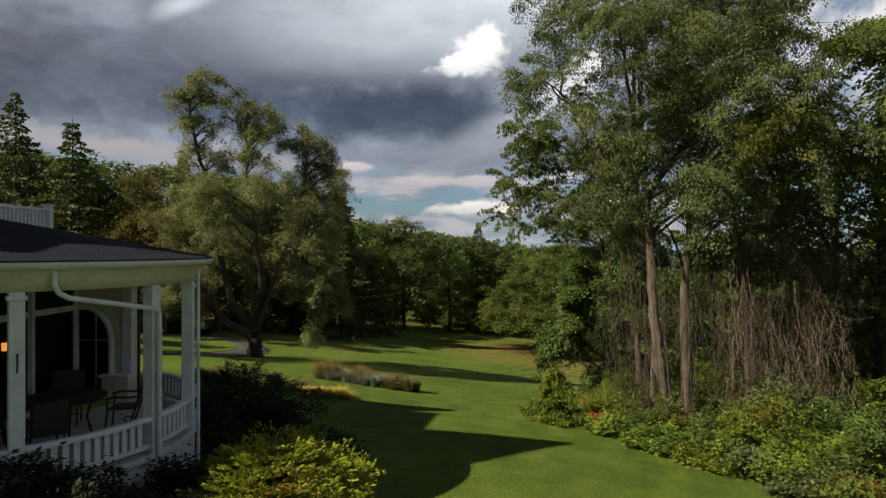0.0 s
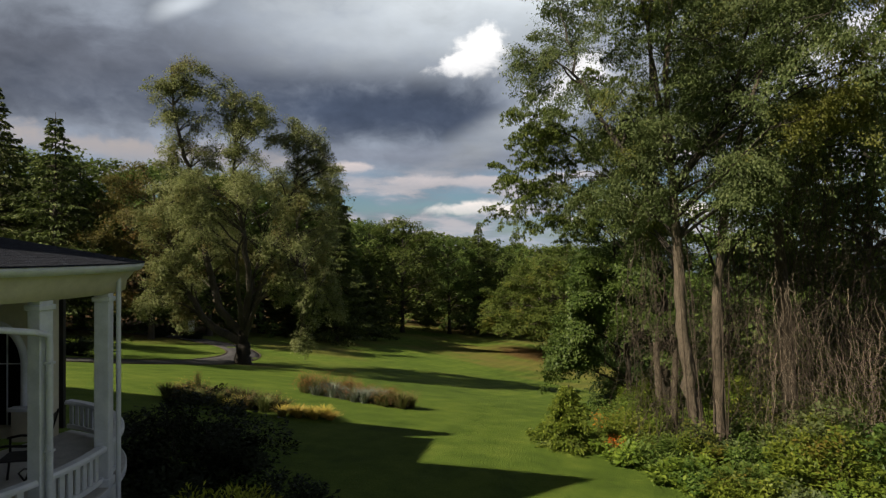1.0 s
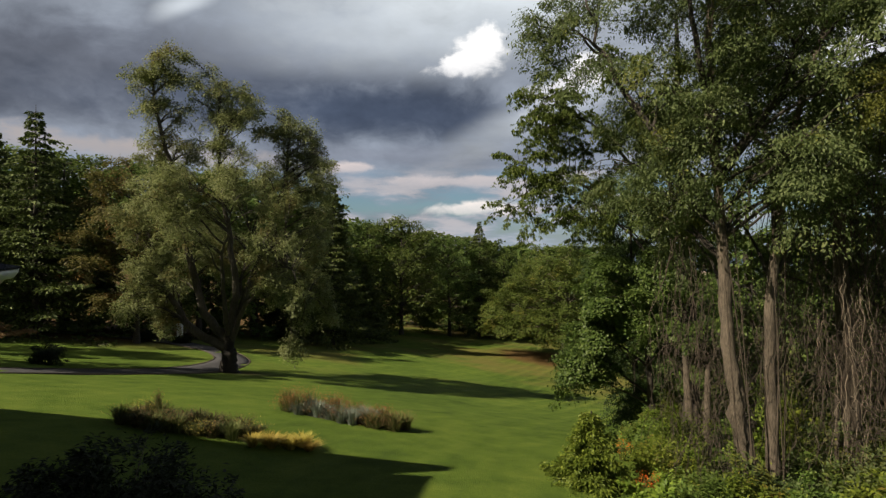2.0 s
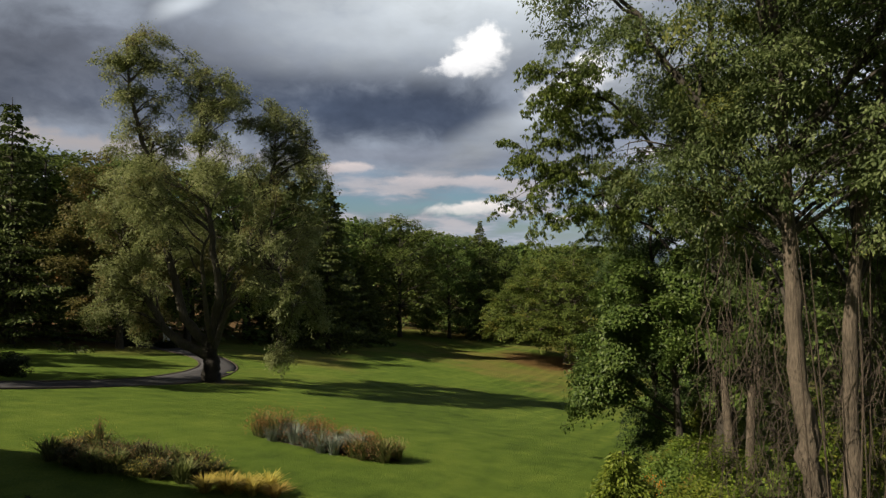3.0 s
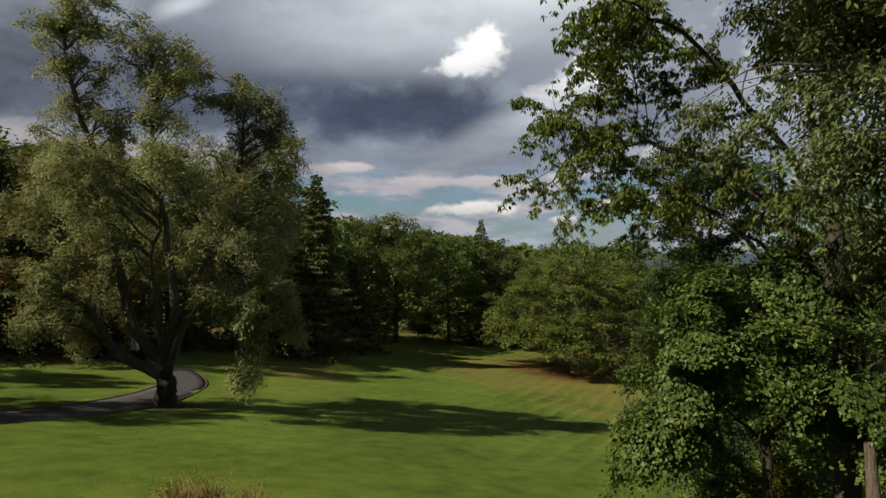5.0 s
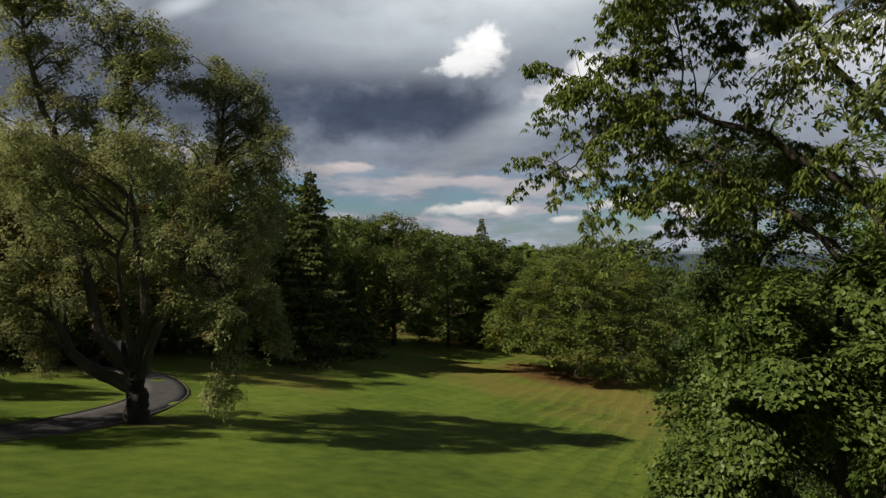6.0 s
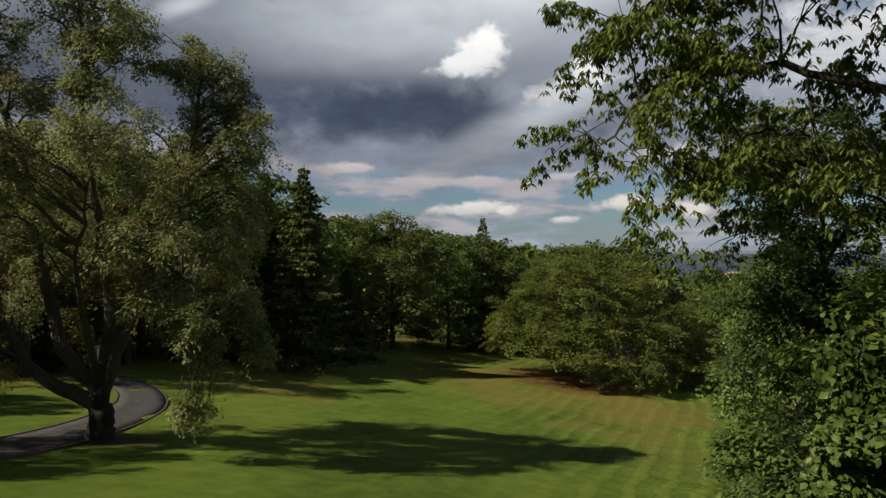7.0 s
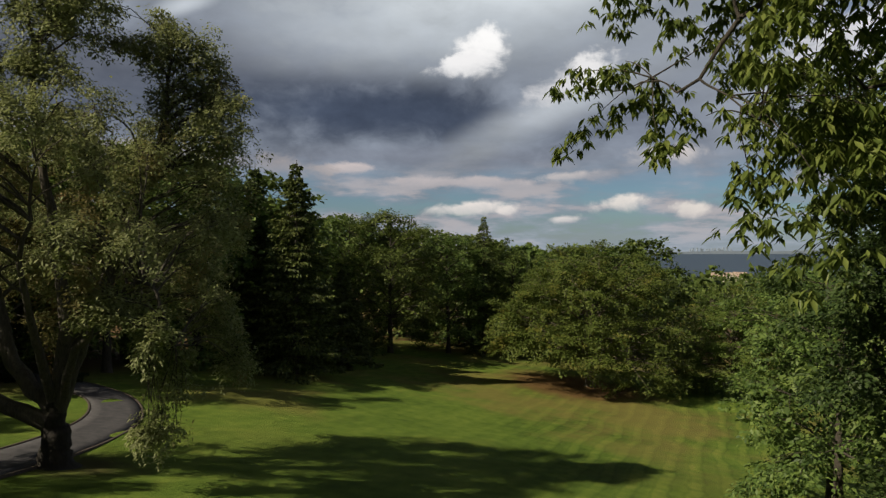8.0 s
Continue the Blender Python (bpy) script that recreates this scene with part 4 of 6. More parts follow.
    cl = [rel(6.7, 31.7, 1.2, 1.7, 1.2), rel(6.0, 32.3, -0.4, 0.9, 0.8), rel(6.3, 30.6, 4.0, 1.2, 0.9), rel(7.2, 29.5, 3.2, 1.6, 1.1), rel(8.4, 28.4, 2.8, 1.4, 1.1), rel(9.2, 30, 4.6, 1.6, 1.1), rel(8.6, 31, 1.6, 1.8, 1.1), rel(6.6, 31, 2.6, 1.3, 0.9), rel(9.6, 29.4, 1.6, 1.5, 1.0), rel(5.7, 31.8, 0.6, 0.8, 0.7)]
    tree("maple_tree", "leafy low-branched bright green tree at the lawn's edge", (bx, by, bz),
         [(0, 0, -0.2), (-0.3, 0, 2), (-0.6, -0.2, 5), (-0.6, -0.3, 8)], 0.2, cl, 66000, 0.125, M_MAPLE, M_BARK_DARK, 64, 0.5, 0.46, 1.6, 0.7, 0.008, "trees along the east edge", flat=1.2, hang=0.5)
    bx, by = 10.0, 37.0
    bz = float(ground(bx, by))
    cl = [rel(8.2, 36, 3, 1.5, 1.8), rel(8.6, 35.5, 0, 1.8, 1.8), rel(8.2, 36.2, 5.4, 1.2, 1.2), rel(9.6, 36.4, 4, 1.9, 1.8), rel(9.6, 37, -1.4, 2.2, 2), rel(9.8, 36, 7.2, 1.6, 1.4), rel(11.4, 37, 1, 2.4, 3), rel(11.5, 38, 6, 2.2, 2), rel(8.9, 34.3, -2.2, 1.6, 1.4), rel(8.7, 37.6, 6.8, 1.4, 1.1), rel(8.1, 37.2, 4.4, 1.3, 1.2), rel(9.6, 38.2, 8.4, 1.5, 1.1), rel(10.4, 36.6, 2.4, 1.8, 1.6)]
    tree("maple_tree", "dense bushy green tree leaning out over the lawn", (bx, by, bz),
         [(0, 0, -0.2), (-0.3, 0, 3), (-0.4, -0.2, 7), (-0.6, -0.3, 11)], 0.22, cl, 95000, 0.10, M_MAPLE_SHADED, M_BARK_DARK, 65, 0.5, 0.46, 1.7, 0.6, 0.008, "trees along the east edge", flat=1.2, hang=0.5)

    bx, by = 16.0, 20.5
    bz = float(ground(bx, by))
    cl = [rel(13.4, 19.0, 8.0, 1.4, 1.0), rel(14.6, 18.4, 10.2, 1.6, 1.2), rel(15.6, 19.6, 7.4, 1.6, 1.2), rel(13.8, 20.4, 11.6, 1.5, 1.2), rel(16.6, 18.6, 9.0, 1.8, 1.4), rel(15.4, 21.4, 12.4, 1.7, 1.3),
          rel(17.4, 20.4, 6.6, 1.6, 1.2), rel(17.4, 20.6, 11.4, 1.8, 1.4), rel(14.4, 19.4, 6.0, 1.2, 0.8), rel(16.0, 17.8, 6.4, 1.3, 0.9)]
    tree("ash_tree", "high-crowned yellowish green tree beyond the vine curtain", (bx, by, bz), [(0, 0, -0.2), (-0.1, 0, 5), (-0.3, -0.2, 9), (-0.4, 0, 13)], 0.24,
         cl, 60000, 0.125, M_BEECH, M_BARK_DARK, 66, 0.5, 0.5, 1.5, 0.55, 0.009, "trees along the east edge", flat=1.2, hang=0.5)


east_trees()


def shrub(name, label, x, y, r, h, n, size, leaf, seed, group="", wide=0.5, per=3.0, puff=0.28, droop=-0.1, z0=0.0):
    """A rounded bush of stems and leaves standing on the ground."""
    rng = np.random.default_rng(seed)
    top = thing(name, on_ground(x, y, z0), label, "shrub", group)
    cl = [(0, 0, h * 0.5, r * 0.8, r * 0.8, h * 0.5)]
    for i in range(5):
        a = i * 1.26 + rng.uniform(0, 0.6)
        cl.append((math.cos(a) * r * 0.6, math.sin(a) * r * 0.6, h * rng.uniform(0.3, 0.55), r * 0.45, r * 0.45, h * 0.36))
    cs, rs, outs = puffs(rng, cl, per, puff)
    cs[:, 2] = np.maximum(cs[:, 2], 0.08)
    tagged(mesh_of("stem_growth", *tubes([(bent(rng, (0, 0, -0.1), c, -0.05, 4, 0.04), [0.02, 0.014, 0.009, 0.004], 3) for c in cs[::2]]), M_BARK, top), kind="stuff")
    pts, ways, face = spray(rng, cs * np.array((0.5, 0.5, 0.4)), cs, rs, outs, n, 1.8, 0.4, 0.12)
    ways[:, 2] -= droop
    pts[:, 2] = np.maximum(pts[:, 2], 0.02)
    leaf_cloud("foliage", rng, pts, ways, size, leaf, top, wide, face)
    return top


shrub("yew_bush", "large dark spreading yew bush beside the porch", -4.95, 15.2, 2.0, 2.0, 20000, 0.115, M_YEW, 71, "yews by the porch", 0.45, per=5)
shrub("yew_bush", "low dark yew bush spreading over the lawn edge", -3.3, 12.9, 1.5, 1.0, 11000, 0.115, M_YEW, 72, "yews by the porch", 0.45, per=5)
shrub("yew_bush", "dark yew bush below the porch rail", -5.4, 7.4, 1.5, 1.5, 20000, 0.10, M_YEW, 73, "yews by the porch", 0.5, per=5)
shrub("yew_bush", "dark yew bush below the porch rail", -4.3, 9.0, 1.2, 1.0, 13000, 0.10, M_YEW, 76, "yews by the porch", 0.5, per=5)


def juniper(x, y, r, h, plumes, seed):
    """A low spreading conifer: arching plumes edged with short scaly sprigs."""
    rng = np.random.default_rng(seed)
    top = thing("juniper_bush", on_ground(x, y), "low spreading golden juniper with feathery sprays", "shrub")
    runs, pts, ways = [], [], []
    for i in range(plumes):
        a = rng.uniform(0, 6.283)
        d = np.array((math.cos(a), math.sin(a), 0))
        f = math.sqrt(rng.uniform(0, 1))
        root = d * f * r * 0.75 + np.array((0, 0, h * (0.35 + 0.45 * (1 - f * f)) * rng.uniform(0.7, 1.1)))
        way = unit(d * (0.5 + f) + rng.normal(0, 0.35, 3) + np.array((0, 0, rng.uniform(0.1, 0.7))))
        size = rng.uniform(0.3, 0.6)
        t = np.linspace(0, 1, 6)[:, None]
        line = root + way * size * t + np.array((0, 0, -0.12)) * size * t ** 2
        runs.append((line, np.linspace(0.006, 0.002, 6), 3))
        side = unit(np.cross(way, (0, 0, 1.0)))
        for sgn in (-1, 1):
            m = 22
            u = rng.uniform(0.1, 1, m)
            at = np.stack([np.interp(u, t[:, 0], line[:, k]) for k in range(3)], 1)
            out = (way * 0.8 + side * sgn)[None] * (rng.uniform(0, 1, m) * (1.05 - u) * 0.28 * size / 0.45)[:, None]
            pts.append(at + out + rng.normal(0, 0.012, (m, 3)))
            ways.append(way * 1.0 + side * sgn * 0.7 + rng.normal(0, 0.25, (m, 3)))
    tagged(mesh_of("stem_growth", *tubes(runs), M_BARK, top), kind="stuff")
    leaf_cloud("foliage", rng, np.concatenate(pts), np.concatenate(ways), 0.085, M_GOLD, top, 0.32, unit(rng.normal(0, 0.35, (plumes * 44, 3)) + np.array((0, 0, 1.0))))


juniper(-2.8, 10.5, 1.7, 1.3, 620, 74)
spruce("fir_sapling", "small bushy young evergreen at the lawn's edge", on_ground(4.0, 22.3), 2.0, 1.25, 75, M_SHRUB, 8.0, 0.1, bare=0.02)
rng = np.random.default_rng(8)
for i in range(34):
    f = i / 33
    row = i % 3
    x, y = 5.6 + 3.6 * f + rng.uniform(0, 0.6) + row * 1.6, 20.6 - 7.6 * f + rng.uniform(-0.5, 0.5) + row * 1.3
    tall = (0.7, 1.25, 2.1)[row] * rng.uniform(0.45, 1.5)
    shrub("edge_shrub", ("low tangled green shrub in the border of the lawn", "bushy green shrub in the border of the lawn", "tall leafy shrub under the east trees")[row], x, y, rng.uniform(0.7, 1.1) + row * 0.15, tall, 3200, rng.uniform(0.10, 0.17), (M_SHRUB, M_BEECH, M_MAPLE, M_SHRUB, M_LOCUST)[int(rng.integers(0, 5))], 80 + i, "shrubs along the east border", per=4, puff=0.24)


for i, (x, y, r, h) in enumerate([(6.9, 24.6, 0.8, 1.2), (7.0, 26.9, 0.9, 1.3), (7.7, 28.6, 0.9, 1.5), (8.4, 30.8, 1.0, 1.4), (9.6, 34.0, 1.1, 1.5), (7.9, 26.0, 0.8, 1.9), (7.4, 20.4, 0.8, 1.35), (8.5, 20.0, 0.9, 1.3), (10.4, 19.2, 1.1, 1.9), (6.5, 20.9, 0.7, 1.0)]):
    shrub("edge_shrub", "leafy sunlit shrub along the east side of the lawn", x, y, r, h, 4200, 0.11, (M_SHRUB, M_BEECH)[i % 2], 130 + i, "shrubs along the east border", per=4, puff=0.24)

# ---- house and porch ----
M_TINT, _g = material("tinted door glass")
_a = _g.n("ShaderNodeBsdfGlass", {"Color": (0.30, 0.33, 0.33, 1), "Roughness": 0.01, "IOR": 1.55}).outputs[0]
_g.n("ShaderNodeOutputMaterial", {0: _a})
M_DECK = plain_material("grey painted deck boards", (0.30, 0.30, 0.29), (0.45, 0.44, 0.42), 0.6, 4.0, 0.003)
M_IRON = plain_material("dark bronze metal", (0.012, 0.011, 0.010), (0.03, 0.027, 0.024), 0.45, 8.0, 0.001, 0.6)
M_SLING = plain_material("dark woven sling fabric", (0.014, 0.013, 0.013), (0.03, 0.028, 0.027), 0.85, 30.0, 0.002)
M_LAMP, _g = material("warm lamp glass")
_g.n("ShaderNodeOutputMaterial", {0: _g.n("ShaderNodeEmission", {0: (1.0, 0.36, 0.07, 1), 1: 0.6}).outputs[0]})
CX, CY, RC, RE, DECK, SOFFIT = -8.3, 11.5, 3.42, 3.75, 1.55, 4.44


def ring(profile, a0=0.0, a1=360.0, n=72, close=False):
    """A solid of revolution about the porch's axis: profile of (radius, height), from angle a0 to a1."""
    bm = bmesh.new()
    full = a1 - a0 >= 359.9
    steps = n if full else n + 1
    rows = []
    for k in range(steps):
        a = radians(a0 + (a1 - a0) * k / n)
        rows.append([bm.verts.new((r * math.cos(a), r * math.sin(a), z)) for r, z in profile])
    m = len(profile)
    for k in range(n if full else n):
        p, q = rows[k], rows[(k + 1) % steps]
        for i in range(m if close else m - 1):
            bm.faces.new((p[i], q[i], q[(i + 1) % m], p[(i + 1) % m]))
    if close and not full:
        bm.faces.new(rows[0])
        bm.faces.new(rows[-1][::-1])
    return bm


def on_circle(r, deg):
    return r * math.cos(radians(deg)), r * math.sin(radians(deg))


COLUMNS = (-86.0, -50.0, -14.5, 8.0)


def porch():
    top = thing("porch", (CX, CY, 0), "round white columned porch with conical shingle roof and curved railing", "porch")
    part("deck", ring([(0.02, DECK), (RC + 0.1, DECK), (RC + 0.1, DECK - 0.12), (0.02, DECK - 0.12)], -90, 70, close=True), M_DECK, top, "grey painted deck boards")
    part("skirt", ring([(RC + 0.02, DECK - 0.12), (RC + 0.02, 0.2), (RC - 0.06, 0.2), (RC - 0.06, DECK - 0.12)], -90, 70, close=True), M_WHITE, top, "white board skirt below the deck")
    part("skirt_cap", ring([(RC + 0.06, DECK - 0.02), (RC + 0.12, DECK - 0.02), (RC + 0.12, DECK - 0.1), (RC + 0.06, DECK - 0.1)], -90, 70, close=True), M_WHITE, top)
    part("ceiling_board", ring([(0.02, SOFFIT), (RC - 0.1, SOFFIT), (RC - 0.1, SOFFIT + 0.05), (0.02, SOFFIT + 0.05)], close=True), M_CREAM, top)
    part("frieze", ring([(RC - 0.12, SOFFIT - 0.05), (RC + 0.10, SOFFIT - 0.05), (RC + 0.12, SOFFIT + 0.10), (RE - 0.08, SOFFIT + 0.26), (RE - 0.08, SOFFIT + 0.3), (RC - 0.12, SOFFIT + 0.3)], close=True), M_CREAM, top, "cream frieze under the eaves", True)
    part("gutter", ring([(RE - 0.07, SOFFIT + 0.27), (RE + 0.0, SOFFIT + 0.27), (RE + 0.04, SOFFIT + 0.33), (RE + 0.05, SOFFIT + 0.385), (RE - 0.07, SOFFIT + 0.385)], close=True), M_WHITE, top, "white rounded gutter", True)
    # courses of shingles, each a low step
    n, z0, rise = 24, SOFFIT + 0.39, 0.74
    for k in range(n):
        r0, r1 = (RE + 0.06) * (1 - k / n), (RE + 0.06) * (1 - (k + 1.15) / n)
        za, zb = z0 + rise * k / n, z0 + rise * (k + 1.15) / n
        part("shingle_course", ring([(r0, za - 0.01), (r0, za + 0.012), (max(r1, 0.01), zb + 0.008)], n=64), M_SLATE, top)
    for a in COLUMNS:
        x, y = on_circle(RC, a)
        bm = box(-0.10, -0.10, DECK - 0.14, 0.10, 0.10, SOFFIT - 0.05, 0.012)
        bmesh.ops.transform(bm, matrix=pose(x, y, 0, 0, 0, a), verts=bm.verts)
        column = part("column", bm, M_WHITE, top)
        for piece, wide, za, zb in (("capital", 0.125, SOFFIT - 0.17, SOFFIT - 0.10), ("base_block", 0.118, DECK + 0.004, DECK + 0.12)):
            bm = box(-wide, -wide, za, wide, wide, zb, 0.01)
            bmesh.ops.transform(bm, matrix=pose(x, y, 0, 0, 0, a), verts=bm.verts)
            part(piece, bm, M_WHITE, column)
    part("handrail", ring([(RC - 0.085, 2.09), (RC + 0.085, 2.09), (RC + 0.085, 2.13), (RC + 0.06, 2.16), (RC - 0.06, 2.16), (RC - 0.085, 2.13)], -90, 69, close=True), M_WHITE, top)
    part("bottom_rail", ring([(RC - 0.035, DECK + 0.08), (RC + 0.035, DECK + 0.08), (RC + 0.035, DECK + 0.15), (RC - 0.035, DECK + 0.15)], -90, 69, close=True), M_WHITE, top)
    slat = None
    a = -88.0
    while a < 68:
        if all(abs(a - c) > 2.2 for c in COLUMNS):
            x, y = on_circle(RC, a)
            if slat is None:
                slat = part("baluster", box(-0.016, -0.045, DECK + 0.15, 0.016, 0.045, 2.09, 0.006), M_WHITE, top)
                ob = slat
            else:
                ob = new("baluster", slat.data)
                ob.parent = top
            ob.location, ob.rotation_euler = (x, y, 0), (0, 0, radians(a))
        a += 2.55
    # rainwater pipes
    x2, y2 = on_circle(RC + 0.13, -14.5)
    xe, ye = on_circle(RC + 0.2, -43.0)
    run = [(xe, ye, SOFFIT + 0.26), (xe, ye, SOFFIT + 0.05), (xe + 0.03, ye + 0.05, SOFFIT - 0.08), (xe + 0.12, ye + 0.16, SOFFIT - 0.16), (x2 - 0.03, y2 - 0.22, SOFFIT - 0.42), (x2 + 0.03, y2 - 0.06, SOFFIT - 0.47), (x2 + 0.03, y2 - 0.03, SOFFIT - 0.6), (x2 + 0.03, y2 - 0.03, DECK - 0.1)]
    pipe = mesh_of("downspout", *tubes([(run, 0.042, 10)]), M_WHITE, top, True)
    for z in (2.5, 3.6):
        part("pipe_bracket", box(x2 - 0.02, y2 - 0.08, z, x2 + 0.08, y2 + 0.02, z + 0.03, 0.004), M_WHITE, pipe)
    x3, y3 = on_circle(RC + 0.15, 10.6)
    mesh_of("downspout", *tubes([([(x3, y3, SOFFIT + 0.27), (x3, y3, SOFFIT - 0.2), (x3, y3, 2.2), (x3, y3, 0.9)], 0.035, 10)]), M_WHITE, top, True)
    hx, hy = on_circle(RC + 0.11, -50)
    mesh_of("hook", *tubes([([(hx, hy, 3.52), (hx + 0.02, hy - 0.02, 3.4), (hx, hy, 3.25)], 0.012, 6)]), M_IRON, top)


porch()


def arched_wall():
    """The end wall of the porch with its round-headed window."""
    w = thing("wall_porch", (0, 0, 0), "cream painted porch end wall with an arched window", "wall", kind="structure")
    y0, y1, xa, xb = 14.25, 14.5, -9.3, -7.14
    ax, rz, spring, half = -8.25, 0.72, 2.9, 0.58
    n = 20
    # wall with an arched opening: outline strip by strip
    bm = bmesh.new()
    for yy in (y0, y1):
        pts = [(ax + half * math.cos(math.pi * k / n), spring + rz * math.sin(math.pi * k / n)) for k in range(n + 1)]
        for (px, pz), (qx, qz) in zip(pts, pts[1:]):
            bm.faces.new([bm.verts.new((a, yy, b)) for a, b in ((px, pz), (qx, qz), (qx, SOFFIT), (px, SOFFIT))])
        for xl, xr, zl, zr in ((ax + half, xb, DECK, SOFFIT), (xa, ax - half, DECK, SOFFIT), (ax - half, ax + half, DECK, 1.75)):
            bm.faces.new([bm.verts.new((a, yy, b)) for a, b in ((xl, zl), (xr, zl), (xr, zr), (xl, zr))])
    edge = [(ax + half, 1.75)] + pts + [(ax - half, 1.75)]
    for (px, pz), (qx, qz) in zip(edge, edge[1:] + edge[:1]):
        bm.faces.new([bm.verts.new(v) for v in ((px, y0, pz), (qx, y0, qz), (qx, y1, qz), (px, y1, pz))])
    bm.faces.new([bm.verts.new(v) for v in ((xb, y0, DECK), (xb, y1, DECK), (xb, y1, SOFFIT), (xb, y0, SOFFIT))])
    part("wall_face", bm, M_CREAM, w)
    trim = [(ax + half + 0.07, y0 - 0.02, 1.75)] + [(ax + (half + 0.07) * math.cos(math.pi * k / 24), y0 - 0.02, spring + (rz + 0.07) * math.sin(math.pi * k / 24)) for k in range(25)] + [(ax - half - 0.07, y0 - 0.02, 1.75)]
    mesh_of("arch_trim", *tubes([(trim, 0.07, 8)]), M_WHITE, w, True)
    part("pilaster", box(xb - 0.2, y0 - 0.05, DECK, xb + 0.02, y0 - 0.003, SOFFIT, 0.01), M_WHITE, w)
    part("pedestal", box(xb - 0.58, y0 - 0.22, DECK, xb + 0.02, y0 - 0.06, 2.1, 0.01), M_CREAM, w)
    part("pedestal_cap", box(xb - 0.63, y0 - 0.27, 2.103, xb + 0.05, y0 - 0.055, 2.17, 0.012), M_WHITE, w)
    win = thing("window_1", (0, 0, 0), "arched window with slim white bars and dark glass", "window", kind="structure")
    bm = bmesh.new()
    bm.faces.new([bm.verts.new((px, y1 - 0.08, pz)) for px, pz in edge])
    part("pane", bm, M_TINT, win).visible_shadow = False
    for bx in (-0.2, 0.2):
        part("glazing_bar", box(ax + bx - 0.008, y1 - 0.1, 1.75, ax + bx + 0.008, y1 - 0.06, spring + rz * 0.9), M_WHITE, win)
    part("glazing_bar", box(ax - half, y1 - 0.1, spring - 0.008, ax + half, y1 - 0.06, spring + 0.008), M_WHITE, win)


arched_wall()


def glass_side():
    """The glazed side wall of the house on the porch."""
    w = thing("window_2", (0, 0, 0), "tall glazed doors with white frames facing the porch", "window", kind="structure")
    x = -8.4
    for y in (8.0, 9.55, 11.1, 12.65, 14.15):
        part("window_frame", box(x - 0.06, y - 0.05, DECK, x + 0.06, y + 0.05, SOFFIT), M_WHITE, w)
    for y in (8.05, 9.6, 11.15, 12.7):
        part("window_frame", box(x - 0.05, y + 0.003, 3.62, x + 0.05, y + 1.397, 3.74), M_WHITE, w)
        part("window_frame", box(x - 0.05, y + 0.003, DECK, x + 0.05, y + 1.397, DECK + 0.16), M_WHITE, w)
        part("pane", box(x - 0.006, y + 0.003, DECK + 0.163, x + 0.006, y + 1.397, 3.617), M_TINT, w).visible_shadow = False
        part("pane", box(x - 0.006, y + 0.003, 3.743, x + 0.006, y + 1.397, SOFFIT - 0.003), M_TINT, w).visible_shadow = False
    lamp = thing("wall_lantern", (-8.2, 11.62, 3.1), "small lit wall lantern with amber glass", "lantern")
    part("lantern_glass", box(-0.04, -0.04, 0, 0.04, 0.04, 0.16, 0.01), M_LAMP, lamp)
    part("lantern_cap", box(-0.07, -0.07, 0.163, 0.07, 0.07, 0.2, 0.01), M_IRON, lamp)
    part("lantern_arm", box(-0.2, -0.015, 0.203, 0.02, 0.015, 0.23), M_IRON, lamp)


glass_side()


